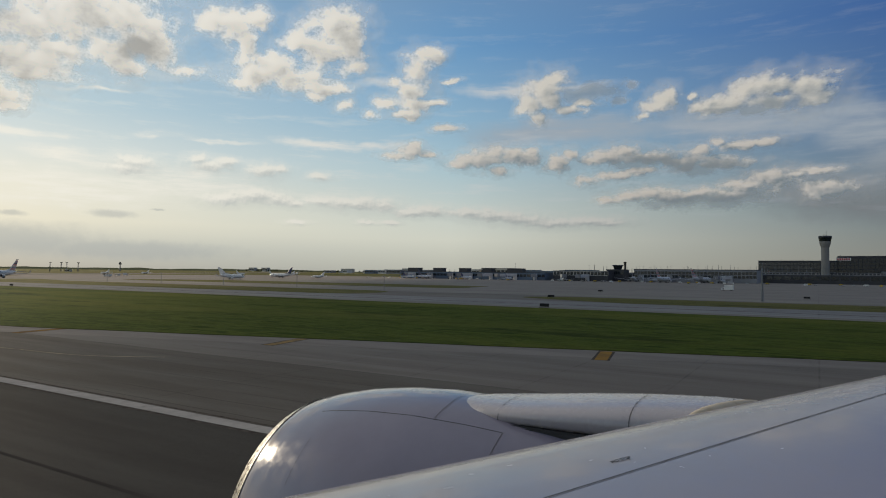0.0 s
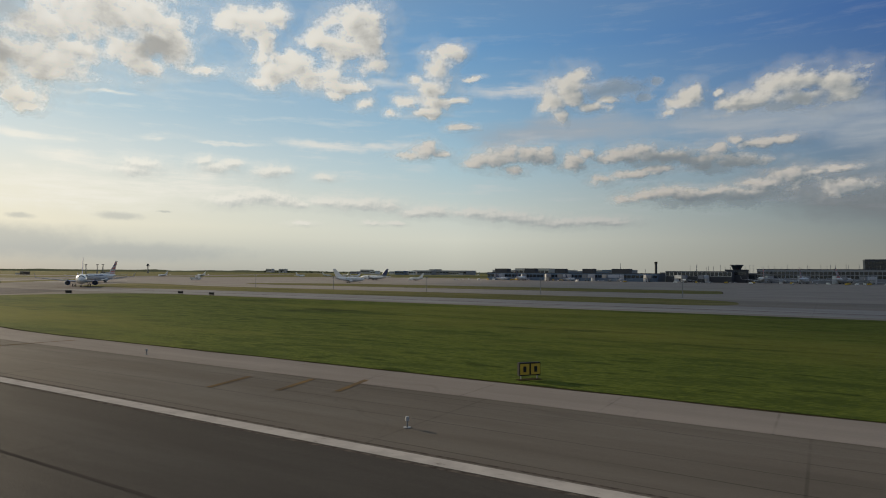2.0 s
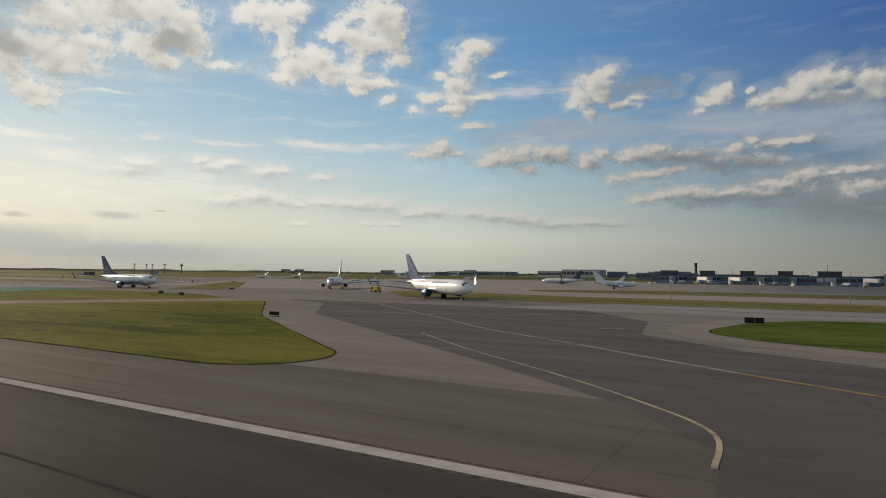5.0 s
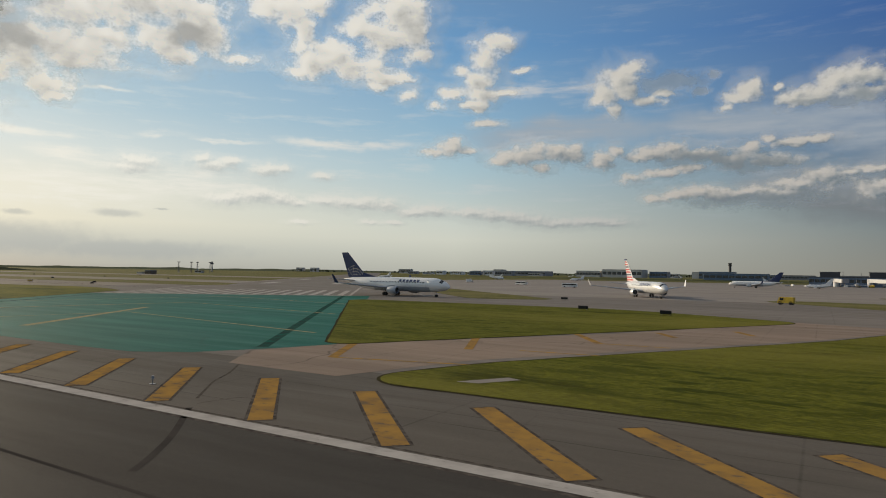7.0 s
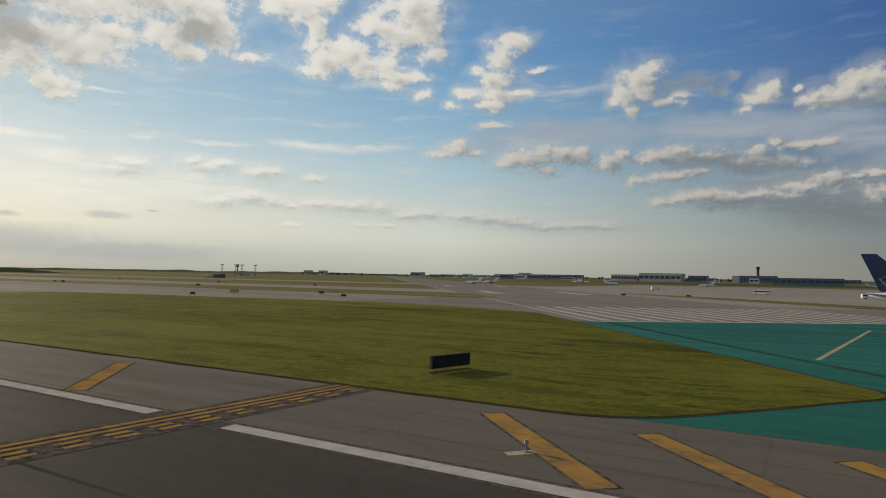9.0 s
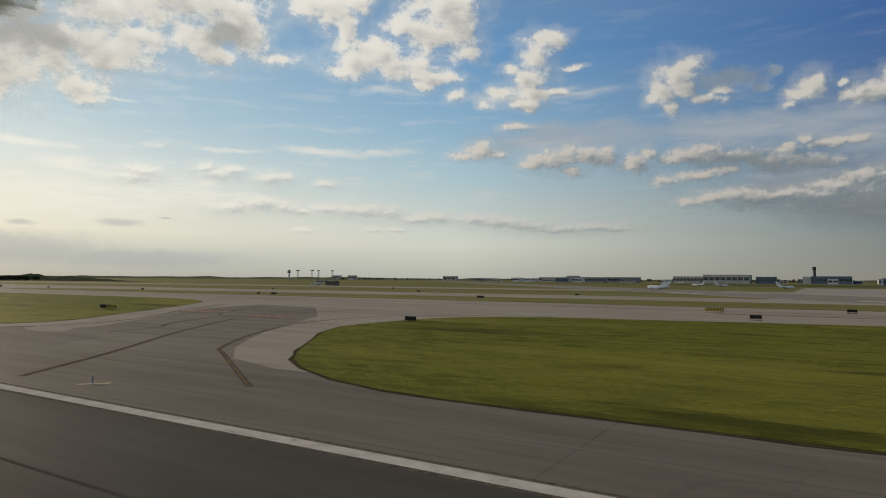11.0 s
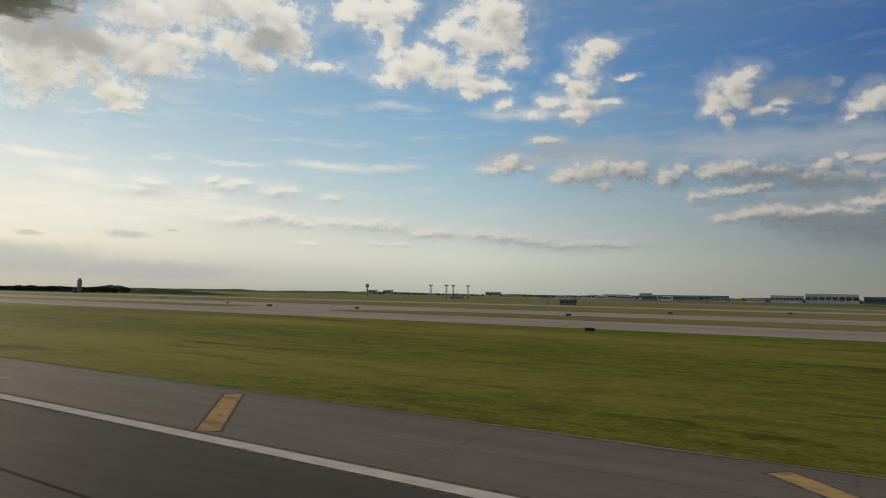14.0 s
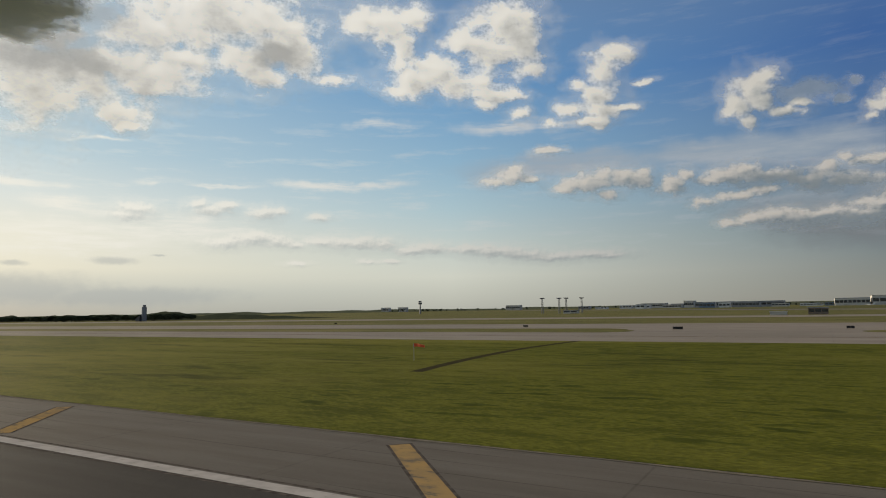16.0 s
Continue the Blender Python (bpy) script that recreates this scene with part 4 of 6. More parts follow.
def wing_top(x, y):
    pts = airfoil(y)[:10]
    return float(np.interp(x, [p[0] for p in pts], [p[2] for p in pts]))


bm = bmesh.new()
ys = [1.0 + 0.3 * i for i in range(40)]
slat = [(lead(y).x + 1.38 - 0.12 * (y - 3.3), y) for y in ys]
ribbon(bm, [(x, y, wing_top(x, y) + 0.004) for x, y in slat], [(0.85, -0.52, 0)] * len(slat), 0.011)
part("slat_seam", bm, SEAM_AND_SHADE, wing_skin, "dark seam behind the slat")
bm = bmesh.new()
rings = []
for i in range(11):
    y = 5.98 + 0.078 * i
    rad = 0.018 + 0.05 * math.sin(math.pi * i / 10) ** 0.7
    e = lead(y)
    rings.append([(e.x + 0.02 + rad * 1.5 * math.cos(a), y, e.z - 0.055 + rad * math.sin(a)) for a in (2 * math.pi * n / 14 for n in range(14))])
loft(bm, rings)
part("stain", bm, STAIN, wing_skin, "brown stained sealant at the fairing", smooth=True)


def lettering(text, size, mat, at, parent=None, label=""):
    """Words in the built-in typeface, laid as a mesh."""
    cu = bpy.data.curves.new("lettering", "FONT")
    cu.body, cu.size, cu.extrude, cu.align_x = text, size, 0.001, "CENTER"
    tmp = bpy.data.objects.new("lettering", cu)
    me = bpy.data.meshes.new_from_object(tmp)
    bpy.data.objects.remove(tmp)
    me.materials.append(mat)
    ob = new("lettering", me)
    ob.matrix_world = at
    if parent:
        ob.parent = parent
    if label:
        ob["label"] = label
    return ob


bm = bmesh.new()
tube(bm, (4.6, 3.4, 0.62), (4.6, 3.4, 5.0), 0.16, 0.2, 14)
tube(bm, (4.6, 2.75, 0.62), (4.6, 4.05, 0.62), 0.09, 0.09, 12)
leg = part("landing_gear", bm, material("gear_metal", (0.42, 0.42, 0.43), (0.33, 0.33, 0.34), rough=0.4, scale=3.0, metal=0.5), jet_wing, "grey landing gear strut")
for side in (-0.48, 0.48):
    bm = bmesh.new()
    prof = [(-0.2, 0.35), (-0.2, 0.54), (-0.13, 0.62), (0.13, 0.62), (0.2, 0.54), (0.2, 0.35)]
    loft(bm, [[(4.6 + rr * math.cos(2 * math.pi * i / 28), 3.4 + side + d, 0.62 + rr * math.sin(2 * math.pi * i / 28)) for i in range(28)] for d, rr in prof])
    part("wheel", bm, SEAM_AND_SHADE, leg, "black tyre", smooth=True)
y = 4.1
spot_x = lead(y).x + 1.08
lettering("NO STEP", 0.043, SEAM_AND_SHADE, pose(spot_x, y, wing_top(spot_x, y) + 0.004, 4, -4, 58), wing_skin, "small dark NO STEP stencil")

# ---- airliners ----
FUSE_WHITE = material("fuselage_white", (0.74, 0.73, 0.71), (0.66, 0.65, 0.63), rough=0.28, scale=0.3, coat=0.3)
FUSE_GREY = material("belly_grey", (0.36, 0.38, 0.41), (0.30, 0.32, 0.35), rough=0.35, scale=0.3)
SILVER = material("fuselage_silver", (0.62, 0.62, 0.62), (0.55, 0.55, 0.55), rough=0.3, scale=0.3, metal=0.2)
NAVY = material("navy_paint", (0.012, 0.028, 0.10), (0.010, 0.022, 0.08), rough=0.3, scale=0.3)
BLUE = material("deep_blue_paint", (0.010, 0.035, 0.16), (0.008, 0.028, 0.12), rough=0.3, scale=0.3)
PALE_BLUE = material("pale_blue_paint", (0.25, 0.42, 0.62), (0.20, 0.36, 0.55), rough=0.3, scale=0.3)
RED = material("red_paint", (0.50, 0.03, 0.035), (0.42, 0.025, 0.03), rough=0.35, scale=0.3)
GOLD = material("pale_gold_lines", (0.66, 0.60, 0.48), (0.58, 0.50, 0.38), rough=0.35, scale=0.3)
TYRE = material("tyre_rubber", (0.015, 0.015, 0.015), (0.03, 0.03, 0.03), rough=0.85, scale=3)
STRUT = material("strut_metal", (0.45, 0.45, 0.45), (0.35, 0.35, 0.35), rough=0.4, scale=3, metal=0.6)
PANE = glass_dark("dark_pane", (0.012, 0.016, 0.022))
INTAKE = material("dark_intake", (0.02, 0.02, 0.022), (0.05, 0.05, 0.05), rough=0.5, scale=2)


def hull_ring(x, r, zc, seg=28, squash=1.0):
    return [(x, r * squash * math.cos(2 * math.pi * i / seg), zc + r * math.sin(2 * math.pi * i / seg)) for i in range(seg)]


def slab(bm, root_le, root_chord, tip_le, tip_chord, thick_root, thick_tip, axis="z"):
    """A tapered wing or fin between a root and a tip leading-edge point; chords run towards -x."""
    shape = [(0.0, 0.0), (0.06, 0.45), (0.3, 0.5), (0.7, 0.3), (1.0, 0.02), (1.0, -0.02), (0.7, -0.3), (0.3, -0.5), (0.06, -0.45)]
    rings = []
    for le, ch, th in ((root_le, root_chord, thick_root), (tip_le, tip_chord, thick_tip)):
        le = Vector(le)
        n = Vector((0, 0, 1)) if axis == "z" else Vector((0, 1, 0))
        rings.append([le + Vector((-c * ch, 0, 0)) + n * (h * th) for c, h in shape])
    loft(bm, rings)


def airliner(label, length, at, body=None, tail=None, cowl=None, title=None, winglet=None, marks="", belly=True, group=""):
    """A twin-jet on its wheels: nose to +x, standing over its main gear at the origin."""
    body, tail, cowl = body or FUSE_WHITE, tail or NAVY, cowl or FUSE_WHITE
    R, zc = 1.95, 3.25
    fore, aft = length * 0.505, -length * 0.465
    plane = thing("airliner", label, "airplane", group=group)
    bm = bmesh.new()
    st = [(0.0, 0.05, -0.45), (0.25, 0.45, -0.42), (0.8, 0.85, -0.32), (1.6, 1.22, -0.22), (2.6, 1.52, -0.10), (4.0, 1.80, -0.02), (5.5, 1.95, 0.0)]
    rings = [hull_ring(fore - d, r, zc + dz) for d, r, dz in st]
    rings += [hull_ring(x, R, zc) for x in (fore - 9, 6, 0, -5, aft + 13.5)]
    rings += [hull_ring(aft + d, r, zc + dz) for d, r, dz in ((10.5, 1.85, 0.08), (7.5, 1.58, 0.28), (4.5, 1.12, 0.58), (2.0, 0.62, 0.85), (0.3, 0.22, 1.02), (0.0, 0.05, 1.05))]
    loft(bm, rings)
    hull = part("fuselage", bm, body, plane, smooth=True)
    if belly:
        bm = bmesh.new()
        arc = [radians(198 + 144 * i / 14) for i in range(15)]
        loft(bm, [[(x, (R + 0.012) * math.cos(a), zc + (R + 0.012) * math.sin(a)) for a in arc] for x in (fore - 5.6, 6, 0, -5, aft + 13.4)], caps=False, close=False)
        part("belly", bm, FUSE_GREY, hull, "grey painted belly", smooth=True)
    bm = bmesh.new()
    rings = []
    for x, half, dz in ((4.8, 0.3, 0.3), (3.2, 1.5, 0.1), (0.5, 1.9, 0.0), (-3.0, 1.6, 0.1), (-5.0, 0.3, 0.3)):
        rings.append([(x, half * math.cos(a), zc - 1.55 + dz + 0.55 * math.sin(a)) for a in (2 * math.pi * i / 16 for i in range(16))])
    loft(bm, rings)
    part("wing_fairing", bm, FUSE_GREY if belly else body, hull, smooth=True)
    for side in (-1, 1):
        bm = bmesh.new()
        slab(bm, (4.6, side * 1.2, zc - 1.15), 7.6, (0.9, side * 6.0, zc - 0.72), 4.2, 0.85, 0.5)
        slab(bm, (0.9, side * 6.0, zc - 0.72), 4.2, (-4.8, side * 16.6, zc + 0.35), 1.55, 0.5, 0.18)
        wing = part("wing", bm, FUSE_GREY, plane, "grey wing")
        bm = bmesh.new()
        slab(bm, (-4.85, side * 16.55, zc + 0.33), 1.5, (-6.3, side * 17.2, zc + 2.6), 0.6, 0.14, 0.06, "y")
        part("winglet", bm, winglet or tail, wing, "upturned winglet")
        for n, yy in enumerate((3.4, 8.2, 11.6)):
            bm = bmesh.new()
            xx = -1.9 - 0.25 * yy
            loft(bm, [[(xx + d, side * yy + r * math.cos(a), zc - 1.15 + 0.09 * yy + r * math.sin(a)) for a in (2 * math.pi * i / 8 for i in range(8))] for d, r in ((1.2, 0.05), (0.4, 0.2), (-0.8, 0.18), (-1.7, 0.03))])
            part("flap_fairing", bm, FUSE_GREY, wing)
        bm = bmesh.new()
        ex, ey, ez = 6.0, side * 4.9, zc - 1.55
        prof = [(0.0, 0.78), (-0.05, 0.9), (-0.4, 1.02), (-1.2, 1.08), (-2.2, 1.0), (-3.2, 0.78), (-3.2, 0.5)]
        loft(bm, [[(ex + d, ey + r * math.cos(a), ez + r * math.sin(a)) for a in (2 * math.pi * i / 24 for i in range(24))] for d, r in prof], caps=False)
        eng = part("engine", bm, cowl, plane, "engine cowling", smooth=True)
        bm = bmesh.new()
        tube(bm, (ex - 0.5, ey, ez), (ex - 0.3, ey, ez), 0.95, 0.80, 20)
        tube(bm, (ex - 0.3, ey, ez), (ex + 0.05, ey, ez), 0.25, 0.03, 10)
        part("fan", bm, INTAKE, eng, "dark fan")
        bm = bmesh.new()
        tube(bm, (ex - 4.1, ey, ez), (ex - 3.0, ey, ez), 0.28, 0.5, 16)
        part("exhaust", bm, INTAKE, eng, "dark exhaust cone")
        bm = bmesh.new()
        box(bm, ex - 3.4, ex - 0.8, ey - 0.16, ey + 0.16, ez + 0.85, ez + 1.35, 0.05)
        part("pylon", bm, FUSE_GREY, eng)
        bm = bmesh.new()
        slab(bm, (aft + 6.2, side * 0.6, zc + 0.75), 4.2, (aft + 1.2, side * 7.0, zc + 1.35), 1.6, 0.4, 0.15)
        part("tailplane", bm, FUSE_GREY, plane, "grey tailplane")
        bm = bmesh.new()
        tube(bm, (0, side * 2.75, 0.9), (0.25, side * 2.75, zc - 1.0), 0.14, 0.16, 10)
        gear = part("main_gear", bm, STRUT, plane)
        for yo in (-0.42, 0.42):
            bm = bmesh.new()
            tube(bm, (0, side * 2.75 + yo - 0.18, 0.56), (0, side * 2.75 + yo + 0.18, 0.56), 0.56, 0.56, 20)
            part("wheel", bm, TYRE, gear, "black tyre")
    bm = bmesh.new()
    fin_le = (aft + 9.4, 0, zc + 1.75)
    slab(bm, fin_le, 7.4, (aft + 1.5, 0, 12.4), 2.6, 0.5, 0.2, "y")
    slab(bm, (aft + 13.5, 0, zc + 1.85), 5.0, (aft + 8.2, 0, zc + 3.1), 1.0, 0.25, 0.2, "y")
    fin = part("fin", bm, tail, plane, "painted tail fin")
    low, high = zc + 1.8, 12.4
    span = lambda z: (fin_le[0] + (aft + 1.5 - fin_le[0]) * (z - low) / (high - low), (fin_le[0] - 7.4) + ((aft + 1.5 - 2.6) - (fin_le[0] - 7.4)) * (z - low) / (high - low))
    if marks == "bands":
        for n in range(9):
            z0 = low + 0.3 + n * 0.92
            bm = bmesh.new()
            for side in (-1, 1):
                a, b = span(z0), span(z0 + 0.45)
                q = [(a[0] - 0.35, side * 0.275, z0), (a[1] + 0.2 + 0.3 * (n % 2), side * 0.27, z0), (b[1] + 0.2 + 0.3 * (n % 2), side * 0.26, z0 + 0.45), (b[0] - 0.35, side * 0.265, z0 + 0.45)]
                bm.faces.new([bm.verts.new(p) for p in (q if side > 0 else q[::-1])])
            part("band", bm, RED if n % 3 != 2 else NAVY, fin, "horizontal stripe on the fin")
    if marks == "globe":
        for n in range(9):
            bm = bmesh.new()
            for side in (-1, 1):
                cx, cz = fin_le[0] - 4.6, low - 1.2
                pts = []
                for j in range(13):
                    a = radians(18 + 150 * j / 12) if n < 5 else None
                    if n < 5:
                        r = 1.2 + 0.85 * n
                        p = (cx + r * 0.95 * math.cos(a), cz + r * math.sin(a))
                    else:
                        b = radians(50 + 26 * (n - 5))
                        r = 0.6 + 4.1 * j / 12
                        p = (cx + r * math.cos(b), cz + r * math.sin(b))
                    s = span(p[1])
                    if p[1] > low + 0.2 and s[1] + 0.2 < p[0] < s[0] - 0.3:
                        pts.append((p[0], side * 0.28, p[1]))
                if len(pts) > 1:
                    ribbon(bm, pts, [(0.5, 0, 0.8)] * len(pts), 0.15)
            if len(bm.faces):
                part("globe_line", bm, GOLD, fin, "pale line of the tail emblem")
            else:
                bm.free()
    if marks == "slant":
        for n in range(1, 5):
            bm = bmesh.new()
            for side in (-1, 1):
                z0 = low + 2.6 + n * 0.9
                a, b = span(z0), span(z0 + 0.9)
                q = [(a[0] - 0.5, side * 0.285, z0), (a[0] - 0.95, side * 0.285, z0 + 0.1), (b[1] + 0.7, side * 0.27, z0 + 1.7), (b[1] + 1.1, side * 0.27, z0 + 1.75)]
                q = [(px, py, min(pz, high - 0.1)) for px, py, pz in q]
                bm.faces.new([bm.verts.new(p) for p in (q if side > 0 else q[::-1])])
            part("streak", bm, PALE_BLUE if n % 2 else BLUE, fin, "slanted pale streak on the fin")
    bm = bmesh.new()
    for side in (-1, 1):
        x = fore - 7.5
        while x > aft + 12:
            a0, a1 = radians(14), radians(24)
            pts = [(x + dx, side * (R + 0.012) * math.cos(a), zc + (R + 0.012) * math.sin(a)) for dx, a in ((0, a0), (0.28, a0), (0.28, a1), (0, a1))]
            bm.faces.new([bm.verts.new(p) for p in pts])
            x -= 0.55
    tagged(part("window_band", bm, PANE, hull, "band of small dark cabin windows"), kind="stuff")
    bm = bmesh.new()
    for lo, hi in ((30, 52), (55, 88), (92, 125), (128, 150)):
        ring = []
        for d, r, dz in ((1.75, 1.27, -0.20), (2.55, 1.53, -0.10)):
            ring.append([(fore - d, (r + 0.02) * math.cos(radians(a)), zc + dz + (r + 0.02) * math.sin(radians(a))) for a in (lo, (lo + hi) / 2, hi)])
        loft(bm, ring, caps=False, close=False)
    part("cockpit_window", bm, PANE, hull, "dark cockpit windows")
    for side in (-1, 1):
        for x in (fore - 5.9, aft + 11.2):
            bm = bmesh.new()
            a0, a1 = radians(-12), radians(40)
            edge = [(x, a0), (x - 0.8, a0), (x - 0.8, a1), (x, a1), (x, a0)]
            for (xa, aa), (xb, ab) in zip(edge, edge[1:]):
                steps = 5
                pts = [(xa + (xb - xa) * i / steps, side * (R + 0.014) * math.cos(aa + (ab - aa) * i / steps), zc + (R + 0.014) * math.sin(aa + (ab - aa) * i / steps)) for i in range(steps + 1)]
                ribbon(bm, pts, [(0.7, 0, 0.7)] * len(pts), 0.05)
            part("cabin_door", bm, FUSE_GREY, hull, "outlined cabin door")
    if title:
        for side in (-1, 1):
            x = fore - 9.0
            for n in range(title[1]):
                bm = bmesh.new()
                arc = [radians(24 + 4 * i) for i in range(6)]
                loft(bm, [[(x + dx, side * (R + 0.014) * math.cos(a), zc + (R + 0.014) * math.sin(a)) for a in arc] for dx in (0, -0.85)], caps=False, close=False)
                part("title_bar", bm, title[0], hull, "dark bar in place of a letter")
                x -= 1.25
    bm = bmesh.new()
    nx = fore - 4.4
    tube(bm, (nx, 0, 0.5), (nx + 0.15, 0, zc - 1.5), 0.09, 0.11, 10)
    gear = part("nose_gear", bm, STRUT, plane)
    for yo in (-0.22, 0.22):
        bm = bmesh.new()
        tube(bm, (nx, yo - 0.1, 0.36), (nx, yo + 0.1, 0.36), 0.36, 0.36, 18)
        part("wheel", bm, TYRE, gear, "black tyre")
    plane.matrix_world = at
    return plane


airliner("white airliner with a navy fin, taxiing", 40.0, pose(-510.5, 148.5, 0, 0, 0, -3.6), FUSE_WHITE, NAVY, FUSE_GREY, (NAVY, 6), marks="globe")
airliner("silver airliner with a striped red, white and blue fin", 39.5, pose(-453, 205, 0, 0, 0, -57) @ Matrix.Scale(0.94, 4), SILVER, FUSE_WHITE, SILVER, (NAVY, 8), winglet=SILVER, marks="bands", belly=False)
airliner("white airliner with a streaked blue fin and blue engines", 37.6, pose(-369, 147.5, 0, 0, 0, -30), FUSE_WHITE, BLUE, BLUE, (NAVY, 7), marks="slant", belly=False)
# ---- clouds ----
MID_X = -389.0


def cloud_wall(name, label, far, lowest, highest, tree, step, light, shades, whites, dark, soft=0.95):
    """Cumulus standing at a distance round the airfield: lobes seen from half-way along the runway, lit by sun and sky,
    with bright rims and shaded sides painted into their tone.
    """
    m = bpy.data.materials.new(name)
    m.use_nodes = True
    k = Nodes(m.node_tree)
    k.tree.nodes.clear()
    xyz = k.node("ShaderNodeSeparateXYZ", ((0, k.vec("SUBTRACT", k.place(), (MID_X, 0.0, 6.7))),))
    flat = k.math("SQRT", k.math("ADD", k.math("POWER", xyz.outputs[0], 2.0), k.math("POWER", xyz.outputs[1], 2.0)))
    az, el = k.math("ARCTAN2", xyz.outputs[0], xyz.outputs[1]), k.math("ARCTAN2", xyz.outputs[2], flat)
    at = k.node("ShaderNodeCombineXYZ", ((0, az), (1, el))).outputs[0]
    across = k.ramp(az, radians(-46), radians(-8))
    base, fine, broad, thick = (k.ramp(across, 0.0, 1.0, a, b, smooth=False) for a, b in zip(*light))
    cover, lit = cloud_tones(k, tree, at, step, base, fine, broad, thick, soft)
    gloom = k.ramp(field(k, dark_field, at), -0.2, 0.9)
    lit = k.math("MULTIPLY", lit, k.math("SUBTRACT", 1.0, k.math("MULTIPLY", gloom, dark)))
    cover = k.math("MAXIMUM", cover, k.math("MULTIPLY", gloom, 0.62))
    # Sunlit and shaded sides are painted as two tones, mixed by the lit share.
    tone = k.mix(lit, k.mix(across, rgb(*shades[0]), rgb(*shades[1])), k.mix(across, rgb(*whites[0]), rgb(*whites[1])))
    wool = k.node("ShaderNodeAddShader", ((0, k.node("ShaderNodeBsdfTranslucent", ((0, tone),)).outputs[0]), (1, k.node("ShaderNodeBsdfDiffuse", ((0, tone),)).outputs[0])))
    mixer = k.node("ShaderNodeMixShader", ((0, cover), (1, k.node("ShaderNodeBsdfTransparent").outputs[0]), (2, wool.outputs[0])))
    k.put(k.node("ShaderNodeOutputMaterial").inputs[0], mixer.outputs[0])
    bm = bmesh.new()
    out, side = Vector((-0.5, 0.866)), Vector((0.866, 0.5))
    row = [Vector((MID_X, 0.0)) + out * far + side * far * a for a in (-1.15, 1.0)]
    loft(bm, [[(p.x, p.y, 6.7 + far * h) for p in row] for h in (lowest, highest)], caps=False, close=False)
    tagged(link(name, bm, m, smooth=True), label, "sky", kind="structure")


cloud_wall("near_clouds", "cream-white cumulus clouds with grey hearts", 3300.0, 0.20, 0.85, high_field, 0.013,
           ((0.90, 0.65, 0.25, 0.62), (0.55, 0.70, 0.50, 0.55)), ((0.255, 0.275, 0.305), (0.17, 0.21, 0.265)), ((0.575, 0.60, 0.635), (0.425, 0.44, 0.465)), 0.85)
cloud_wall("far_clouds", "broken white clouds with blue-grey undersides", 5900.0, 0.07, 0.27, mid_field, 0.008,
           ((0.60, 0.70, 0.50, 0.50), (0.42, 0.75, 0.60, 0.50)), ((0.235, 0.28, 0.34), (0.13, 0.165, 0.21)), ((0.475, 0.49, 0.515), (0.35, 0.355, 0.375)), 0.9)

# A cloud towards the sun, whose shade lies over the terminal and the start of the runway.
GREY_CLOUD = bpy.data.materials.new("thick_cloud")
GREY_CLOUD.use_nodes = True
k = Nodes(GREY_CLOUD.node_tree)
k.tree.nodes.clear()
inside = k.node("ShaderNodeTexCoord").outputs["Object"]
reach = k.vec("LENGTH", k.vec("MULTIPLY", inside, (1 / 545, 1 / 545, 0)))
tuft = k.noise(k.vec("MULTIPLY", inside, (1, 1, 0)), 0.0055, 6.0, 0.6)
rim = k.math("ADD", k.math("SUBTRACT", 1.0, reach), k.math("MULTIPLY", k.math("SUBTRACT", tuft, 0.5), 1.0))
tone = k.mix(k.ramp(rim, 0.0, 0.45), rgb(0.82, 0.86, 0.92), rgb(0.62, 0.69, 0.80))
wool = k.node("ShaderNodeAddShader", ((0, k.node("ShaderNodeBsdfTranslucent", ((0, k.mix(k.ramp(rim, 0.0, 0.30), rgb(0.34, 0.33, 0.32), rgb(0.040, 0.044, 0.050))),)).outputs[0]), (1, k.node("ShaderNodeBsdfDiffuse", ((0, tone),)).outputs[0])))
mixer = k.node("ShaderNodeMixShader", ((0, k.ramp(rim, 0.0, 0.24)), (1, k.node("ShaderNodeBsdfTransparent").outputs[0]), (2, wool.outputs[0])))
k.put(k.node("ShaderNodeOutputMaterial").inputs[0], mixer.outputs[0])
bm = bmesh.new()
bmesh.ops.create_icosphere(bm, subdivisions=5, radius=1.0)
for v in bm.verts:
    lump = 1.0 + 0.35 * noise.fractal(v.co * 4.0, 1.0, 2.0, 5)
    v.co = Vector((v.co.x * 640, v.co.y * 640, max(v.co.z, -0.5) * 34 * lump))
shade_cloud = link("shade_cloud", bm, GREY_CLOUD, smooth=True)
shade_cloud.matrix_world = pose(231 + 4100 * math.sin(SUN_AZ), 437 + 4100 * math.cos(SUN_AZ), 4100 * math.tan(SUN_EL))
tagged(shade_cloud, "thick grey cumulus cloud drifting before the sun", "cloud", kind="structure")

# ---- terminal and far buildings ----
DARK_CLAD = material("dark_cladding", (0.050, 0.050, 0.055), (0.036, 0.036, 0.042), rough=0.6, scale=0.05, spread=0.6)
GREY_CLAD = material("grey_cladding", (0.27, 0.27, 0.28), (0.21, 0.21, 0.22), rough=0.7, scale=0.05)
PALE_WALL = material("pale_concrete_wall", (0.52, 0.49, 0.45), (0.43, 0.41, 0.38), rough=0.8, scale=0.08)
BLUE_CLAD = material("blue_grey_metal", (0.11, 0.16, 0.23), (0.09, 0.13, 0.19), rough=0.5, scale=0.05)
GLAZING = glass_dark("terminal_glass", (0.02, 0.028, 0.035))
STEEL = material("galvanised_steel", (0.22, 0.22, 0.22), (0.16, 0.16, 0.16), rough=0.5, scale=0.6, metal=0.3)
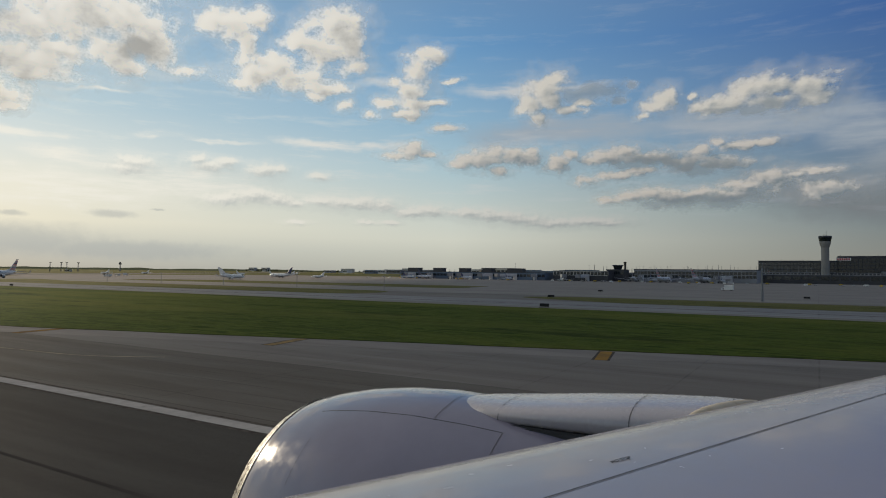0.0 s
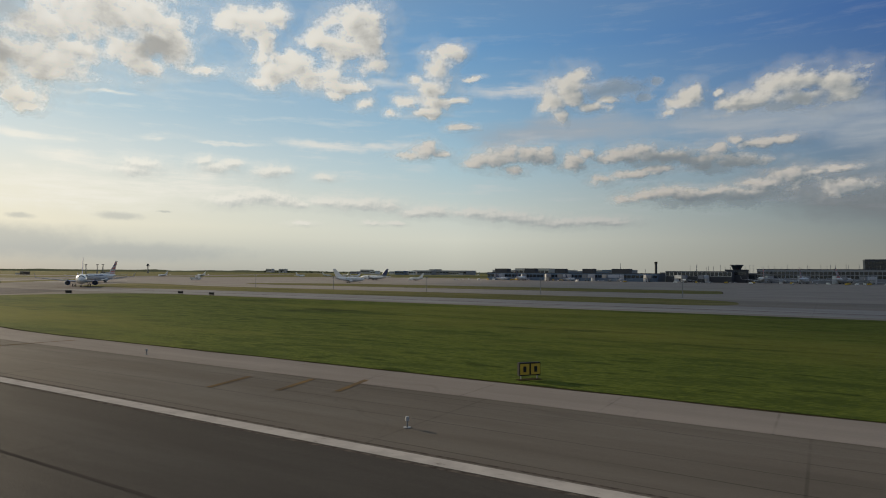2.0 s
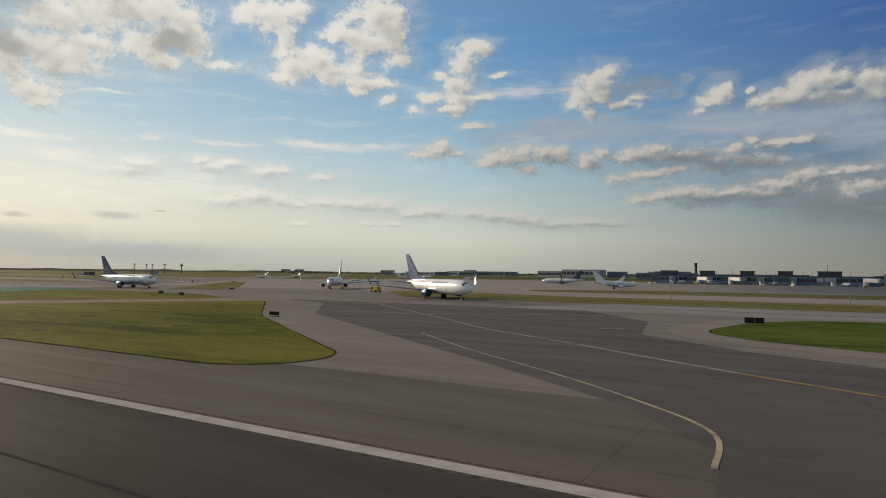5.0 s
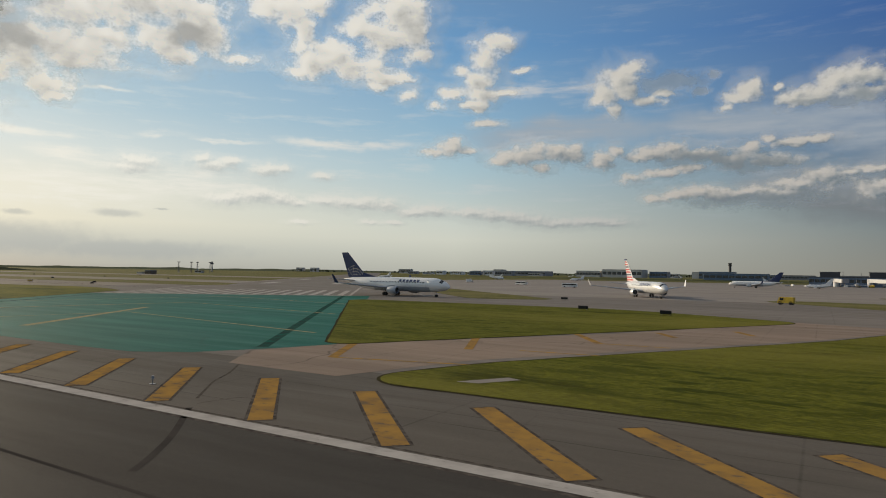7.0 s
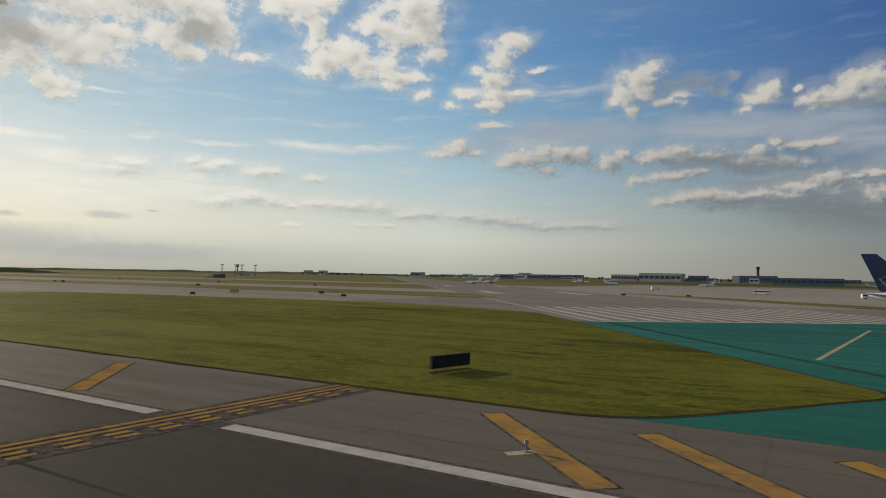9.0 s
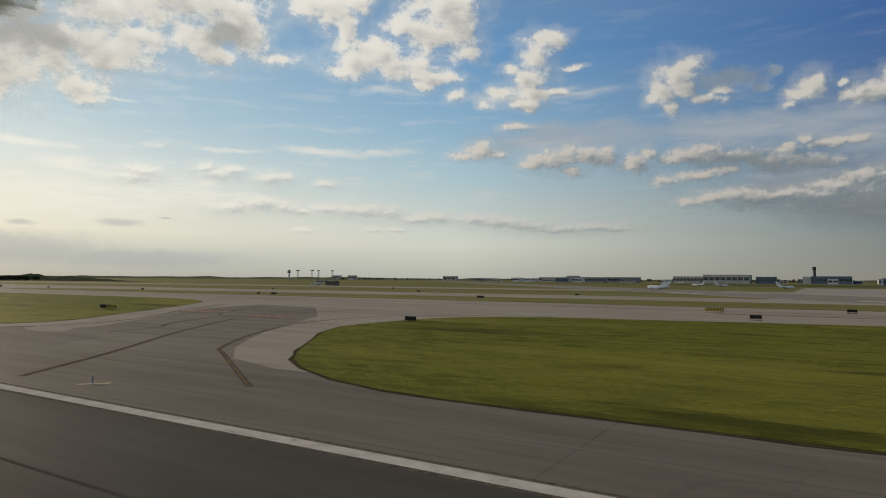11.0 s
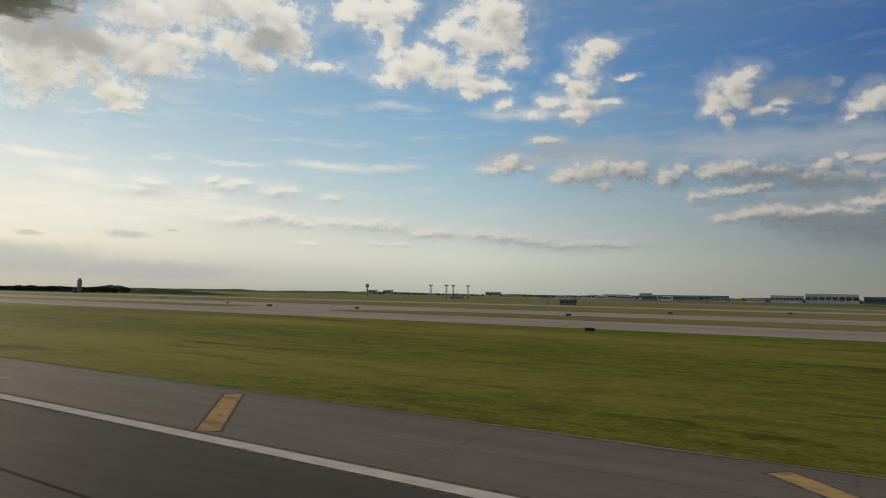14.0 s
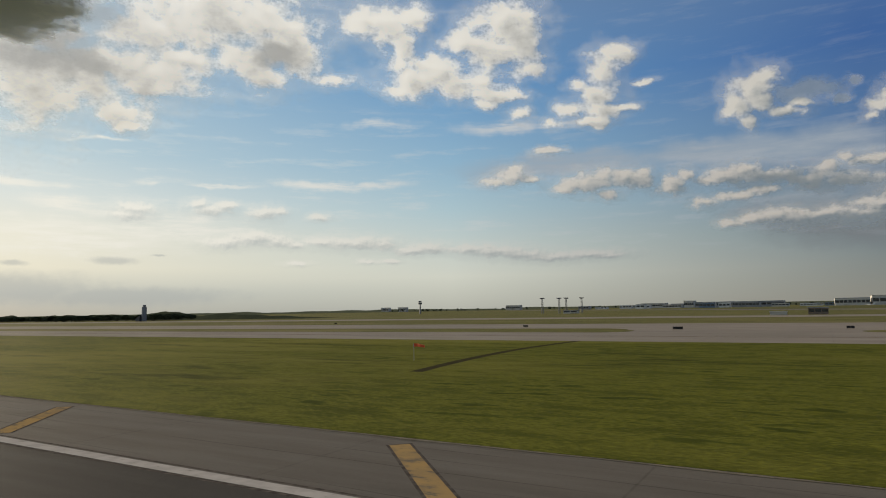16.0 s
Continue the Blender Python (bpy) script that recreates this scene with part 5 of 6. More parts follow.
LAMP_HEAD = material("lamp_head", (0.30, 0.30, 0.30), (0.22, 0.22, 0.22), rough=0.5, scale=1.0)


def block(name, label, x0, x1, y0, y1, z1, wall, roof=None, bays=0, band=None, category="building", z0=0.0, group="", columns=False, rows=1, frames=False):
    """A flat-roofed building with a parapet, and rows of window bays on the side that faces the runway."""
    ob = thing(name, label, category, pose((x0 + x1) / 2, (y0 + y1) / 2, 0), group)
    hx, hy = (x1 - x0) / 2, (y1 - y0) / 2
    bm = bmesh.new()
    box(bm, -hx, hx, -hy, hy, z0, z1 - 0.6)
    body = part("wall", bm, wall, ob)
    bm = bmesh.new()
    box(bm, -hx - 0.3, hx + 0.3, -hy - 0.3, hy + 0.3, z1 - 0.6, z1)
    part("roof", bm, roof or wall, ob)
    if bays:
        lo, hi = band or (z0 + (z1 - z0) * 0.35, z0 + (z1 - z0) * 0.8)
        step, tall = 2 * hx / bays, (hi - lo) / rows
        bm = bmesh.new()
        box(bm, -step * 0.42, step * 0.42, -0.12, 0.3, 0, tall * 0.8)
        pane = part("window", bm, GLAZING, body)
        pane.location = (-hx + step * 0.5, -hy, lo)
        for r in range(rows):
            for i in range(bays):
                if r or i:
                    again = new("window", pane.data)
                    again.parent, again.location = body, (-hx + step * (i + 0.5), -hy, lo + tall * r)
        if frames:
            for i in range(bays + 1):
                bm = bmesh.new()
                box(bm, -hx + step * i - 0.22, -hx + step * i + 0.22, -hy - 0.3, -hy - 0.02, lo - 0.2, hi + 0.3)
                part("mullion", bm, PALE_WALL, body)
            for z in (lo - 0.3, hi + 0.1):
                bm = bmesh.new()
                box(bm, -hx, hx, -hy - 0.42, -hy - 0.02, z, z + 0.4)
                part("rail", bm, PALE_WALL, body)
        if columns:
            for i in range(bays + 1):
                bm = bmesh.new()
                box(bm, -hx + step * (i - 0.1), -hx + step * (i + 0.1), -hy - 0.9, -hy - 0.3, z0, hi + 0.5)
                part("column", bm, PALE_WALL, body)
    return ob


block("concourse", "long low concourse with dark glass along the apron", -414, -238, 604, 640, 8.0, BLUE_CLAD, DARK_CLAD, 44, (3.4, 6.6))
for x0, x1 in ((-406, -392), (-372, -360.5), (-339, -328.5), (-310, -299), (-281, -264)):
    block("roof_plant_room", "dark box-shaped plant room on the concourse roof", x0, x1, 606, 615, 12.0, DARK_CLAD, z0=8.0, group="plant rooms on the roof")
block("terminal_hall", "dark glazed terminal hall with a flat roof", -232, -176, 612, 660, 10.2, DARK_CLAD, DARK_CLAD, 16, (5.8, 9.2), frames=True)
block("terminal_wing", "grey terminal wing with ribbon windows", -158, -48, 640, 690, 12.6, GREY_CLAD, DARK_CLAD, 34, (4.5, 11.0), rows=2)
block("connector_building", "low dark connector building behind the gates", -236, 160, 700, 730, 9.0, DARK_CLAD, GREY_CLAD, 50, (3.5, 7.8))
block("hotel", "wide dark hotel block behind the terminal", -65, 20, 890, 940, 26.5, DARK_CLAD, DARK_CLAD, 24, (3.0, 25.0), rows=5)
hotel = block("hotel", "taller dark hotel block with a roof sign", 20.4, 200, 892, 945, 32.0, DARK_CLAD, DARK_CLAD, 44, (3.0, 30.0), rows=6)
block("terminal_building", "terminal front with a row of pale columns", -66, 60, 860, 884, 12.0, DARK_CLAD, GREY_CLAD, 34, (3.0, 10.5), columns=True)
block("terminal_building", "low grey terminal building with dark windows", 62, 220, 850, 884, 14.0, GREY_CLAD, DARK_CLAD, 40, (3.0, 12.0))
sign = thing("roof_sign", "white roof sign with red bars in place of lettering", "sign", pose(26, 891, 28.2))
bm = bmesh.new()
box(bm, -7.5, 7.5, -0.5, -0.1, -1.6, 1.6, 0.05)
board = part("board", bm, material("sign_white", (0.8, 0.78, 0.74), (0.72, 0.7, 0.66), rough=0.5, scale=1.0), sign)
for i in range(6):
    bm = bmesh.new()
    box(bm, -6.6 + i * 2.25, -4.9 + i * 2.25, -0.62, -0.5, -1.1, 1.1)
    part("bar", bm, RED, sign, "red bar in place of a letter")

# Control towers.
# Greyer than PALE_WALL, since shade over the tower is put into its colour.
TOWER_WALL = material("shaded_tower_concrete", (0.27, 0.255, 0.24), (0.21, 0.20, 0.19), rough=0.8, scale=0.08)


def control_tower(label, at, height, r_stem, r_cab, cab_h, mat):
    t = thing("control_tower", label, "tower", at)
    bm = bmesh.new()
    seg = 12
    ring = lambda r, z: [(r * math.cos(2 * math.pi * i / seg), r * math.sin(2 * math.pi * i / seg), z) for i in range(seg)]
    top = height - cab_h
    loft(bm, [ring(r_stem * 1.25, 0), ring(r_stem, height * 0.15), ring(r_stem * 0.95, top - cab_h * 0.5), ring(r_stem * 1.35, top)])
    part("shaft", bm, mat, t, "tapering concrete shaft")
    bm = bmesh.new()
    loft(bm, [ring(r_cab * 0.82, top), ring(r_cab * 0.86, top + cab_h * 0.3)])
    part("gallery", bm, mat, t)
    bm = bmesh.new()
    loft(bm, [ring(r_cab * 0.84, top + cab_h * 0.3), ring(r_cab, top + cab_h * 0.8)])
    part("cab_glass", bm, GLAZING, t, "dark slanting cab windows")
    bm = bmesh.new()
    loft(bm, [ring(r_cab * 1.05, top + cab_h * 0.8), ring(r_cab * 0.98, height)])
    part("roof", bm, DARK_CLAD, t)
    for i in range(3):
        bm = bmesh.new()
        tube(bm, (1.5 * i - 1.5, 0.5 * i, height), (1.5 * i - 1.5, 0.5 * i, height + cab_h * (0.3 + 0.2 * i)), 0.12, 0.05, 6)
        part("antenna", bm, STEEL, t)
    return t


control_tower("tall concrete control tower with a flared cab", pose(7, 849, 0), 54.0, 4.2, 6.8, 9.0, TOWER_WALL)
control_tower("far slender control tower", pose(-722, 2768, 0), 62.0, 5.5, 7.0, 8.0, DARK_CLAD)
ramp_base = block("ramp_tower", "squat dark ramp control tower over the gates", -184, -166, 634, 652, 12.0, DARK_CLAD, DARK_CLAD, 8, (7.0, 10.8))
bm = bmesh.new()
ring = lambda r, z: [(r * math.cos(2 * math.pi * i / 8), r * math.sin(2 * math.pi * i / 8), z) for i in range(8)]
loft(bm, [ring(3.4, 12.0), ring(3.9, 13.2), ring(5.2, 15.8)])
part("cab_glass", bm, GLAZING, ramp_base, "dark slanting cab windows")
bm = bmesh.new()
loft(bm, [ring(6.0, 15.8), ring(5.6, 16.5)])
part("cab_roof", bm, DARK_CLAD, ramp_base)

# Masts on the roofs and along the apron.
def mast(label, height, r, heads):
    t = thing("light_mast", label, "light mast", group="light masts")
    bm = bmesh.new()
    tube(bm, (0, 0, 0), (0, 0, height), r, r * 0.55, 8)
    part("pole", bm, STEEL, t)
    for i in range(heads):
        bm = bmesh.new()
        dx = (i - (heads - 1) / 2) * 0.7
        box(bm, dx - 0.3, dx + 0.3, -0.4, 0.3, height - 0.12, height + 0.16, 0.03)
        part("lamp_head", bm, LAMP_HEAD, t)
    return t


first = mast("slim grey mast with a lamp head on the terminal roof", 11.0, 0.22, 1)
first.matrix_world = pose(-274, 611, 12.0) @ Matrix.Diagonal((1, 1, 0.5, 1))
rng = random.Random(5)
for i in range(44):
    x = -230 + i * 5.2 + rng.uniform(-2, 2)
    copy_thing(first, pose(x, rng.uniform(703, 727), 9.0) @ Matrix.Diagonal((1, 1, rng.uniform(1.1, 1.6), 1)))
for i in range(16):
    copy_thing(first, pose(-398 + i * 9.5 + rng.uniform(-3, 3), 638, 8.0) @ Matrix.Diagonal((1, 1, rng.uniform(0.45, 0.8), 1)))
for i in range(12):
    copy_thing(first, pose(-40 + i * 20 + rng.uniform(-6, 6), 912, 26.5 if i < 3 else 32.0) @ Matrix.Diagonal((1, 1, 0.35, 1)))
tall = mast("short dark post with a lamp head beside the apron", 5.0, 0.13, 1)
tall.matrix_world = pose(-316, 193, 0)
for x in (-272, -228, -184, -140):
    copy_thing(tall, pose(x, 193, 0))
high = mast("tall steel mast beside the apron", 24.0, 0.35, 3)
high.matrix_world = pose(-13, 190, 0) @ Matrix.Diagonal((1, 1, 0.42, 1))
copy_thing(high, pose(-88, 870, 0) @ Matrix.Diagonal((1, 1, 1.15, 1)))


# Gate bridges.
BRIDGE_GREY = material("bridge_cladding", (0.58, 0.58, 0.58), (0.48, 0.48, 0.48), rough=0.5, scale=0.2)


def jet_bridge():
    t = thing("jet_bridge", "pale grey jet bridge reaching out from the concourse", "jet bridge", group="jet bridges")
    bm = bmesh.new()
    tube(bm, (0, 0, 0), (0, 0, 6.6), 2.0, 2.0, 14)
    part("rotunda", bm, BRIDGE_GREY, t)
    for n, (y0, y1, half, z) in enumerate(((-1.5, -13, 1.5, 3.6), (-12, -25, 1.75, 3.4))):
        bm = bmesh.new()
        box(bm, -half, half, y1, y0, z, z + 2.9, 0.15)
        part("tunnel", bm, BRIDGE_GREY, t)
    bm = bmesh.new()
    box(bm, -2.3, 2.3, -28.5, -24.8, 3.2, 6.5, 0.3)
    part("cab", bm, GREY_CLAD, t)
    for x in (-1.4, 1.4):
        bm = bmesh.new()
        tube(bm, (x, -20, 0.9), (x, -20, 3.5), 0.25, 0.25, 8)
        part("leg", bm, STEEL, t)
        bm = bmesh.new()
        tube(bm, (x - 0.3, -20, 0.55), (x + 0.3, -20, 0.55), 0.55, 0.55, 14)
        part("wheel", bm, TYRE, t)
    return t


bridge = jet_bridge()
bridge.matrix_world = pose(-395, 602, 0, 0, 0, 12)
for i, x in enumerate((-372, -346, -322, -298, -270, -248, -222, -196, -150, -124, -98, -70)):
    copy_thing(bridge, pose(x, 602 if x < -235 else 610 if x < -180 else 638, 0, 0, 0, rng.uniform(-28, 28)))
for i, x in enumerate((-60, -20, 20, 60)):
    copy_thing(bridge, pose(x, 858, 0, 0, 0, rng.uniform(-28, 28)))

# Parked airliners at the gates.
parked = airliner("white airliner with a navy fin parked at a gate", 39.0, pose(-358, 566, 0, 0, 0, 95) @ Matrix.Scale(0.8, 4), FUSE_WHITE, NAVY, FUSE_GREY, group="airliners at the gates")
red_tail = airliner("silver airliner with a banded fin parked at a gate", 36.0, pose(-120, 590, 0, 0, 0, 82), SILVER, FUSE_WHITE, SILVER, winglet=SILVER, marks="bands", belly=False, group="airliners at the gates")
white_jet = airliner("small white regional jet on the apron", 30.0, pose(-368, 318, 0, 0, 0, 20) @ Matrix.Scale(0.72, 4), FUSE_WHITE, FUSE_WHITE, FUSE_WHITE, belly=False, group="airliners at the gates")
copy_thing(parked, pose(-440, 440, 0, 0, 0, 178))
for x, y, a in ((-310, 570, 88), (-262, 568, 100), (-210, 580, 110), (-74, 618, 88), (-382, 572, 86), (-25, 830, 100), (45, 826, 92), (80, 822, 85), (-135, 616, 92)):
    copy_thing(parked, pose(x, y, 0, 0, 0, a) @ Matrix.Scale(0.75, 4))
for x, y, a in ((-152, 612, 100), (-92, 616, 70), (-50, 828, 95), (0, 826, 84)):
    copy_thing(red_tail, pose(x, y, 0, 0, 0, a))
for x, y, a in ((-406, 454, 185), (-713, 633, 10), (-624, 640, 200), (-786, 477, 190), (-782, 764, 20), (-803, 545, 185), (-821, 857, 175), (-996, 1671, 180), (-470, 1005, 10)):
    copy_thing(white_jet, pose(x, y, 0, 0, 0, a) @ Matrix.Scale(0.72, 4))

# Far hangars and sheds.
for name, label, x0, x1, y0, y1, z1, wall, roof, bays in (
        ("hangar", "long low grey hangar on the horizon", -1400, -1175, 1928, 2000, 16.0, GREY_CLAD, BLUE_CLAD, 16),
        ("hangar", "pale hangar with a blue-grey roof", -1060, -985, 1900, 1960, 19.0, PALE_WALL, BLUE_CLAD, 8),
        ("hangar", "tall hangar with a pale front", -980, -862, 1905, 1980, 24.0, PALE_WALL, DARK_CLAD, 8),
        ("hangar", "blue-grey hangar with a flat roof", -850, -800, 1950, 2000, 19.0, BLUE_CLAD, BLUE_CLAD, 6),
        ("hangar", "wide blue hangar with a pale end", -718, -624, 2000, 2070, 21.0, BLUE_CLAD, BLUE_CLAD, 10),
        ("hangar", "pale hangar end wall", -738, -718.6, 2000, 2070, 20.0, PALE_WALL, PALE_WALL, 0),
        ("warehouse", "far flat warehouse on the horizon", -1640, -1560, 2300, 2360, 17.0, PALE_WALL, GREY_CLAD, 10),
        ("warehouse", "far flat warehouse on the horizon", -1530, -1490, 2250, 2300, 14.0, GREY_CLAD, GREY_CLAD, 6),
        ("warehouse", "far pale office block behind hangars", -1470, -1440, 2150, 2200, 22.0, PALE_WALL, GREY_CLAD, 5),
        ("warehouse", "far low shed on the horizon", -1800, -1700, 2600, 2660, 12.0, PALE_WALL, GREY_CLAD, 8),
        ("warehouse", "far low shed on the horizon", -560, -420, 2100, 2160, 14.0, GREY_CLAD, DARK_CLAD, 14),
        ("warehouse", "far low shed on the horizon", -400, -300, 1500, 1560, 12.0, GREY_CLAD, DARK_CLAD, 10),
        ("warehouse", "far blue shed on the horizon", -600, -490, 1300, 1350, 13.0, BLUE_CLAD, GREY_CLAD, 10),
        ("warehouse", "far pale block above the ridge", -3300, -3250, 3000, 3030, 26.0, PALE_WALL, GREY_CLAD, 5),
        ("warehouse", "far pale block above the ridge", -3180, -3130, 3000, 3030, 26.0, PALE_WALL, GREY_CLAD, 5),
        ("warehouse", "far pale block above the ridge", -2500, -2420, 3000, 3030, 24.0, PALE_WALL, GREY_CLAD, 7)):
    block(name, label, x0, x1, y0, y1, z1, wall, roof, bays)
far = random.Random(11)
WHITE_SHED = material("white_metal_sheet", (0.70, 0.69, 0.66), (0.60, 0.59, 0.57), rough=0.6, scale=0.05)
x = -1780.0
while x < -560:
    wide, deep_y = far.uniform(14, 60), far.uniform(1750, 2250)
    shade = far.choice((WHITE_SHED, WHITE_SHED, PALE_WALL, GREY_CLAD, BLUE_CLAD))
    tone = {WHITE_SHED: "white", PALE_WALL: "pale", GREY_CLAD: "grey", BLUE_CLAD: "blue-grey"}[shade]
    block("shed", tone + " flat-roofed shed among the far hangars", x, x + wide, deep_y, deep_y + 30, far.uniform(7, 15), shade, far.choice((GREY_CLAD, BLUE_CLAD, DARK_CLAD, WHITE_SHED)), int(wide / 8), group="far sheds")
    x += wide + far.uniform(2, 50)
block("hut", "small brown equipment hut in the grass", -1096, -1085, 464, 472, 4.6, material("hut_brick", (0.20, 0.15, 0.11), (0.15, 0.11, 0.08), rough=0.8, scale=0.6), GREY_CLAD, 3)
block("hut", "low white equipment cabinet in the grass", -1118, -1108, 468, 472, 2.2, PALE_WALL, PALE_WALL, 0)
block("hut", "small pale shelter below the antenna masts", -1358, -1340, 736, 742, 4.2, PALE_WALL, GREY_CLAD, 2)

# Approach-light gantries: four masts with crossbars, and a round-headed radar mast.
def gantry():
    t = thing("antenna_mast", "tall lattice mast with a platform on top", "mast", group="antenna masts")
    for sx in (-0.6, 0.6):
        for sy in (-0.6, 0.6):
            bm = bmesh.new()
            tube(bm, (sx * 1.6, sy * 1.6, 0), (sx, sy, 18), 0.22, 0.17, 6)
            part("leg", bm, STEEL, t)
    for n in range(8):
        bm = bmesh.new()
        z = 1.2 + n * 2.2
        tube(bm, (-0.9, -0.8, z), (0.9, -0.8, z + 2.0), 0.12, 0.12, 6)
        part("brace", bm, STEEL, t)
    bm = bmesh.new()
    box(bm, -2.5, 2.5, -1.4, 1.4, 18.0, 19.2, 0.1)
    part("platform", bm, DARK_CLAD, t)
    return t


g = gantry()
g.matrix_world = pose(-1341, 755, 0)
for x, y in ((-1355, 739), (-1361, 731), (-1377, 717)):
    copy_thing(g, pose(x, y, 0))
radar = thing("radar_mast", "lattice radar mast with a rounded head", "mast", pose(-1841, 1164, 0))
bm = bmesh.new()
tube(bm, (0, 0, 0), (0, 0, 22), 2.2, 1.2, 8)
part("shaft", bm, STEEL, radar)
bm = bmesh.new()
tube(bm, (0, 0, 20), (0, 0, 24), 4.2, 4.2, 10)
part("platform", bm, DARK_CLAD, radar)
bm = bmesh.new()
box(bm, -3.5, 3.5, -1, 1, 24.5, 27.5, 0.2)
part("dish", bm, DARK_CLAD, radar)
plant = thing("silo_tower", "dark concrete silo tower with a sloping shed", "tower", pose(-1800, 480, 0) @ Matrix.Diagonal((0.72, 0.8, 1, 1)))
bm = bmesh.new()
box(bm, -2.2, 2.2, -3, 3, 0, 17.5, 0.2)
part("tower", bm, GREY_CLAD, plant)
bm = bmesh.new()
box(bm, -1.2, 1.4, -2, 2, 17.5, 20.0, 0.2)
part("head", bm, GREY_CLAD, plant)
bm = bmesh.new()
loft(bm, [[(-14, -6, 0), (-2.4, -6, 0), (-2.4, -6, 7), (-14, -6, 3)], [(-14, 6, 0), (-2.4, 6, 0), (-2.4, 6, 7), (-14, 6, 3)]])
part("lean_to", bm, DARK_CLAD, plant, "sloping lean-to")

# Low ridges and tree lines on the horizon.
# The ridge colour is paler than leaves, with distance haze painted in.
HAZED_RIDGE = material("far_ridge", (0.070, 0.080, 0.052), (0.092, 0.098, 0.066), rough=0.95, scale=0.01, bump=0.8, bump_scale=0.2, spec=0.0)
def ridge(label, xa, ya, xb, yb, height, depth, seed, mat=None):
    """A long low bank whose crest wavers."""
    bm = bmesh.new()
    rows = []
    n = 160
    for i in range(n + 1):
        s = i / n
        x, y = xa + (xb - xa) * s, ya + (yb - ya) * s
        fade = min(1.0, s * 6, (1 - s) * 6)
        top = height * fade * (0.75 + 0.5 * noise.fractal(Vector((s * 14, seed, 0)), 1.0, 2.0, 4))
        rows.append([(x, y, -0.2), (x, y + depth * 0.4, top * 0.8), (x, y + depth * 0.6, top), (x, y + depth, -0.2)])
    loft(bm, rows, caps=False, close=False)
    tagged(link("far_ridge", bm, mat or HAZED_RIDGE, smooth=True), label, "ridge", kind="structure")


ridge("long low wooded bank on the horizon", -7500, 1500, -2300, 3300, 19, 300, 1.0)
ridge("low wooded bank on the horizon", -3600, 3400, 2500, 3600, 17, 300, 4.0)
BANK = material("wooded_bank", (0.050, 0.056, 0.036), (0.034, 0.040, 0.026), rough=0.95, scale=0.06, bump=0.8, bump_scale=0.3, spec=0.0)
LEAF = material("leaf_clumps", (0.060, 0.072, 0.042), (0.040, 0.050, 0.030), rough=0.9, scale=0.4, spec=0.0)
ridge("low dark wooded bank beside the silo", -2900, 575, -1600, 560, 11.5, 60, 9.0, BANK)
BARK = material("bark", (0.06, 0.045, 0.03), (0.04, 0.03, 0.02), rough=0.9, scale=2.0)


def tree(seed, height):
    r = random.Random(seed)
    t = thing("tree", "dark leafy tree on the horizon", "tree", group="far trees")
    bm = bmesh.new()
    tube(bm, (0, 0, 0), (0.2, 0, height * 0.6), height * 0.035, height * 0.015, 7)
    for i in range(5):
        a = r.uniform(0, 6.28)
        tube(bm, (0.1, 0, height * r.uniform(0.3, 0.5)), (math.cos(a) * height * 0.28, math.sin(a) * height * 0.28, height * r.uniform(0.6, 0.8)), height * 0.013, height * 0.005, 5)
    part("trunk", bm, BARK, t)
    verts, faces = [], []
    for i in range(420):
        a, q = r.uniform(0, 6.28), r.uniform(-1, 1)
        rad = height * 0.36 * (1 - 0.4 * abs(q)) * r.uniform(0.35, 1.0) ** 0.5
        c = Vector((math.cos(a) * rad, math.sin(a) * rad, height * (0.62 + 0.34 * q)))
        s = height * r.uniform(0.03, 0.07)
        u = Vector((r.uniform(-1, 1), r.uniform(-1, 1), r.uniform(-1, 1))).normalized()
        v = u.orthogonal().normalized()
        b = len(verts)
        verts += [c + u * s, c - u * s * 0.5 + v * s, c - u * s * 0.5 - v * s]
        faces.append((b, b + 1, b + 2))
    me = bpy.data.meshes.new("crown")
    me.from_pydata(verts, [], faces)
    me.materials.append(LEAF)
    crown = new("crown", me)
    crown.parent = t
    return t


woods = [tree(i, 9.0) for i in range(4)]
for i, t in enumerate(woods):
    t.matrix_world = pose(-1800 - 12 * i, 520, 0)
for i in range(200):
    copy_thing(woods[i % 4], pose(-1790 - rng.uniform(0, 620), 520 + rng.uniform(-20, 40), 0, 0, 0, rng.uniform(0, 360)) @ Matrix.Diagonal((1.5, 1.5, rng.uniform(0.6, 0.95), 1)))
for i in range(110):
    s = rng.uniform(0, 1)
    copy_thing(woods[i % 4], pose(-3000 + 2400 * s + rng.uniform(-40, 40), 2700 + rng.uniform(-200, 300), 0, 0, 0, rng.uniform(0, 360)) @ Matrix.Scale(rng.uniform(0.8, 1.6), 4))

# ---- airfield furniture ----
SIGN_FACE = material("yellow_sign_face", (0.55, 0.36, 0.03), (0.45, 0.29, 0.03), rough=0.5, scale=1.5)
SIGN_BACK = material("dark_sign_back", (0.018, 0.018, 0.018), (0.03, 0.03, 0.03), rough=0.7, scale=1.5, spec=0.1)


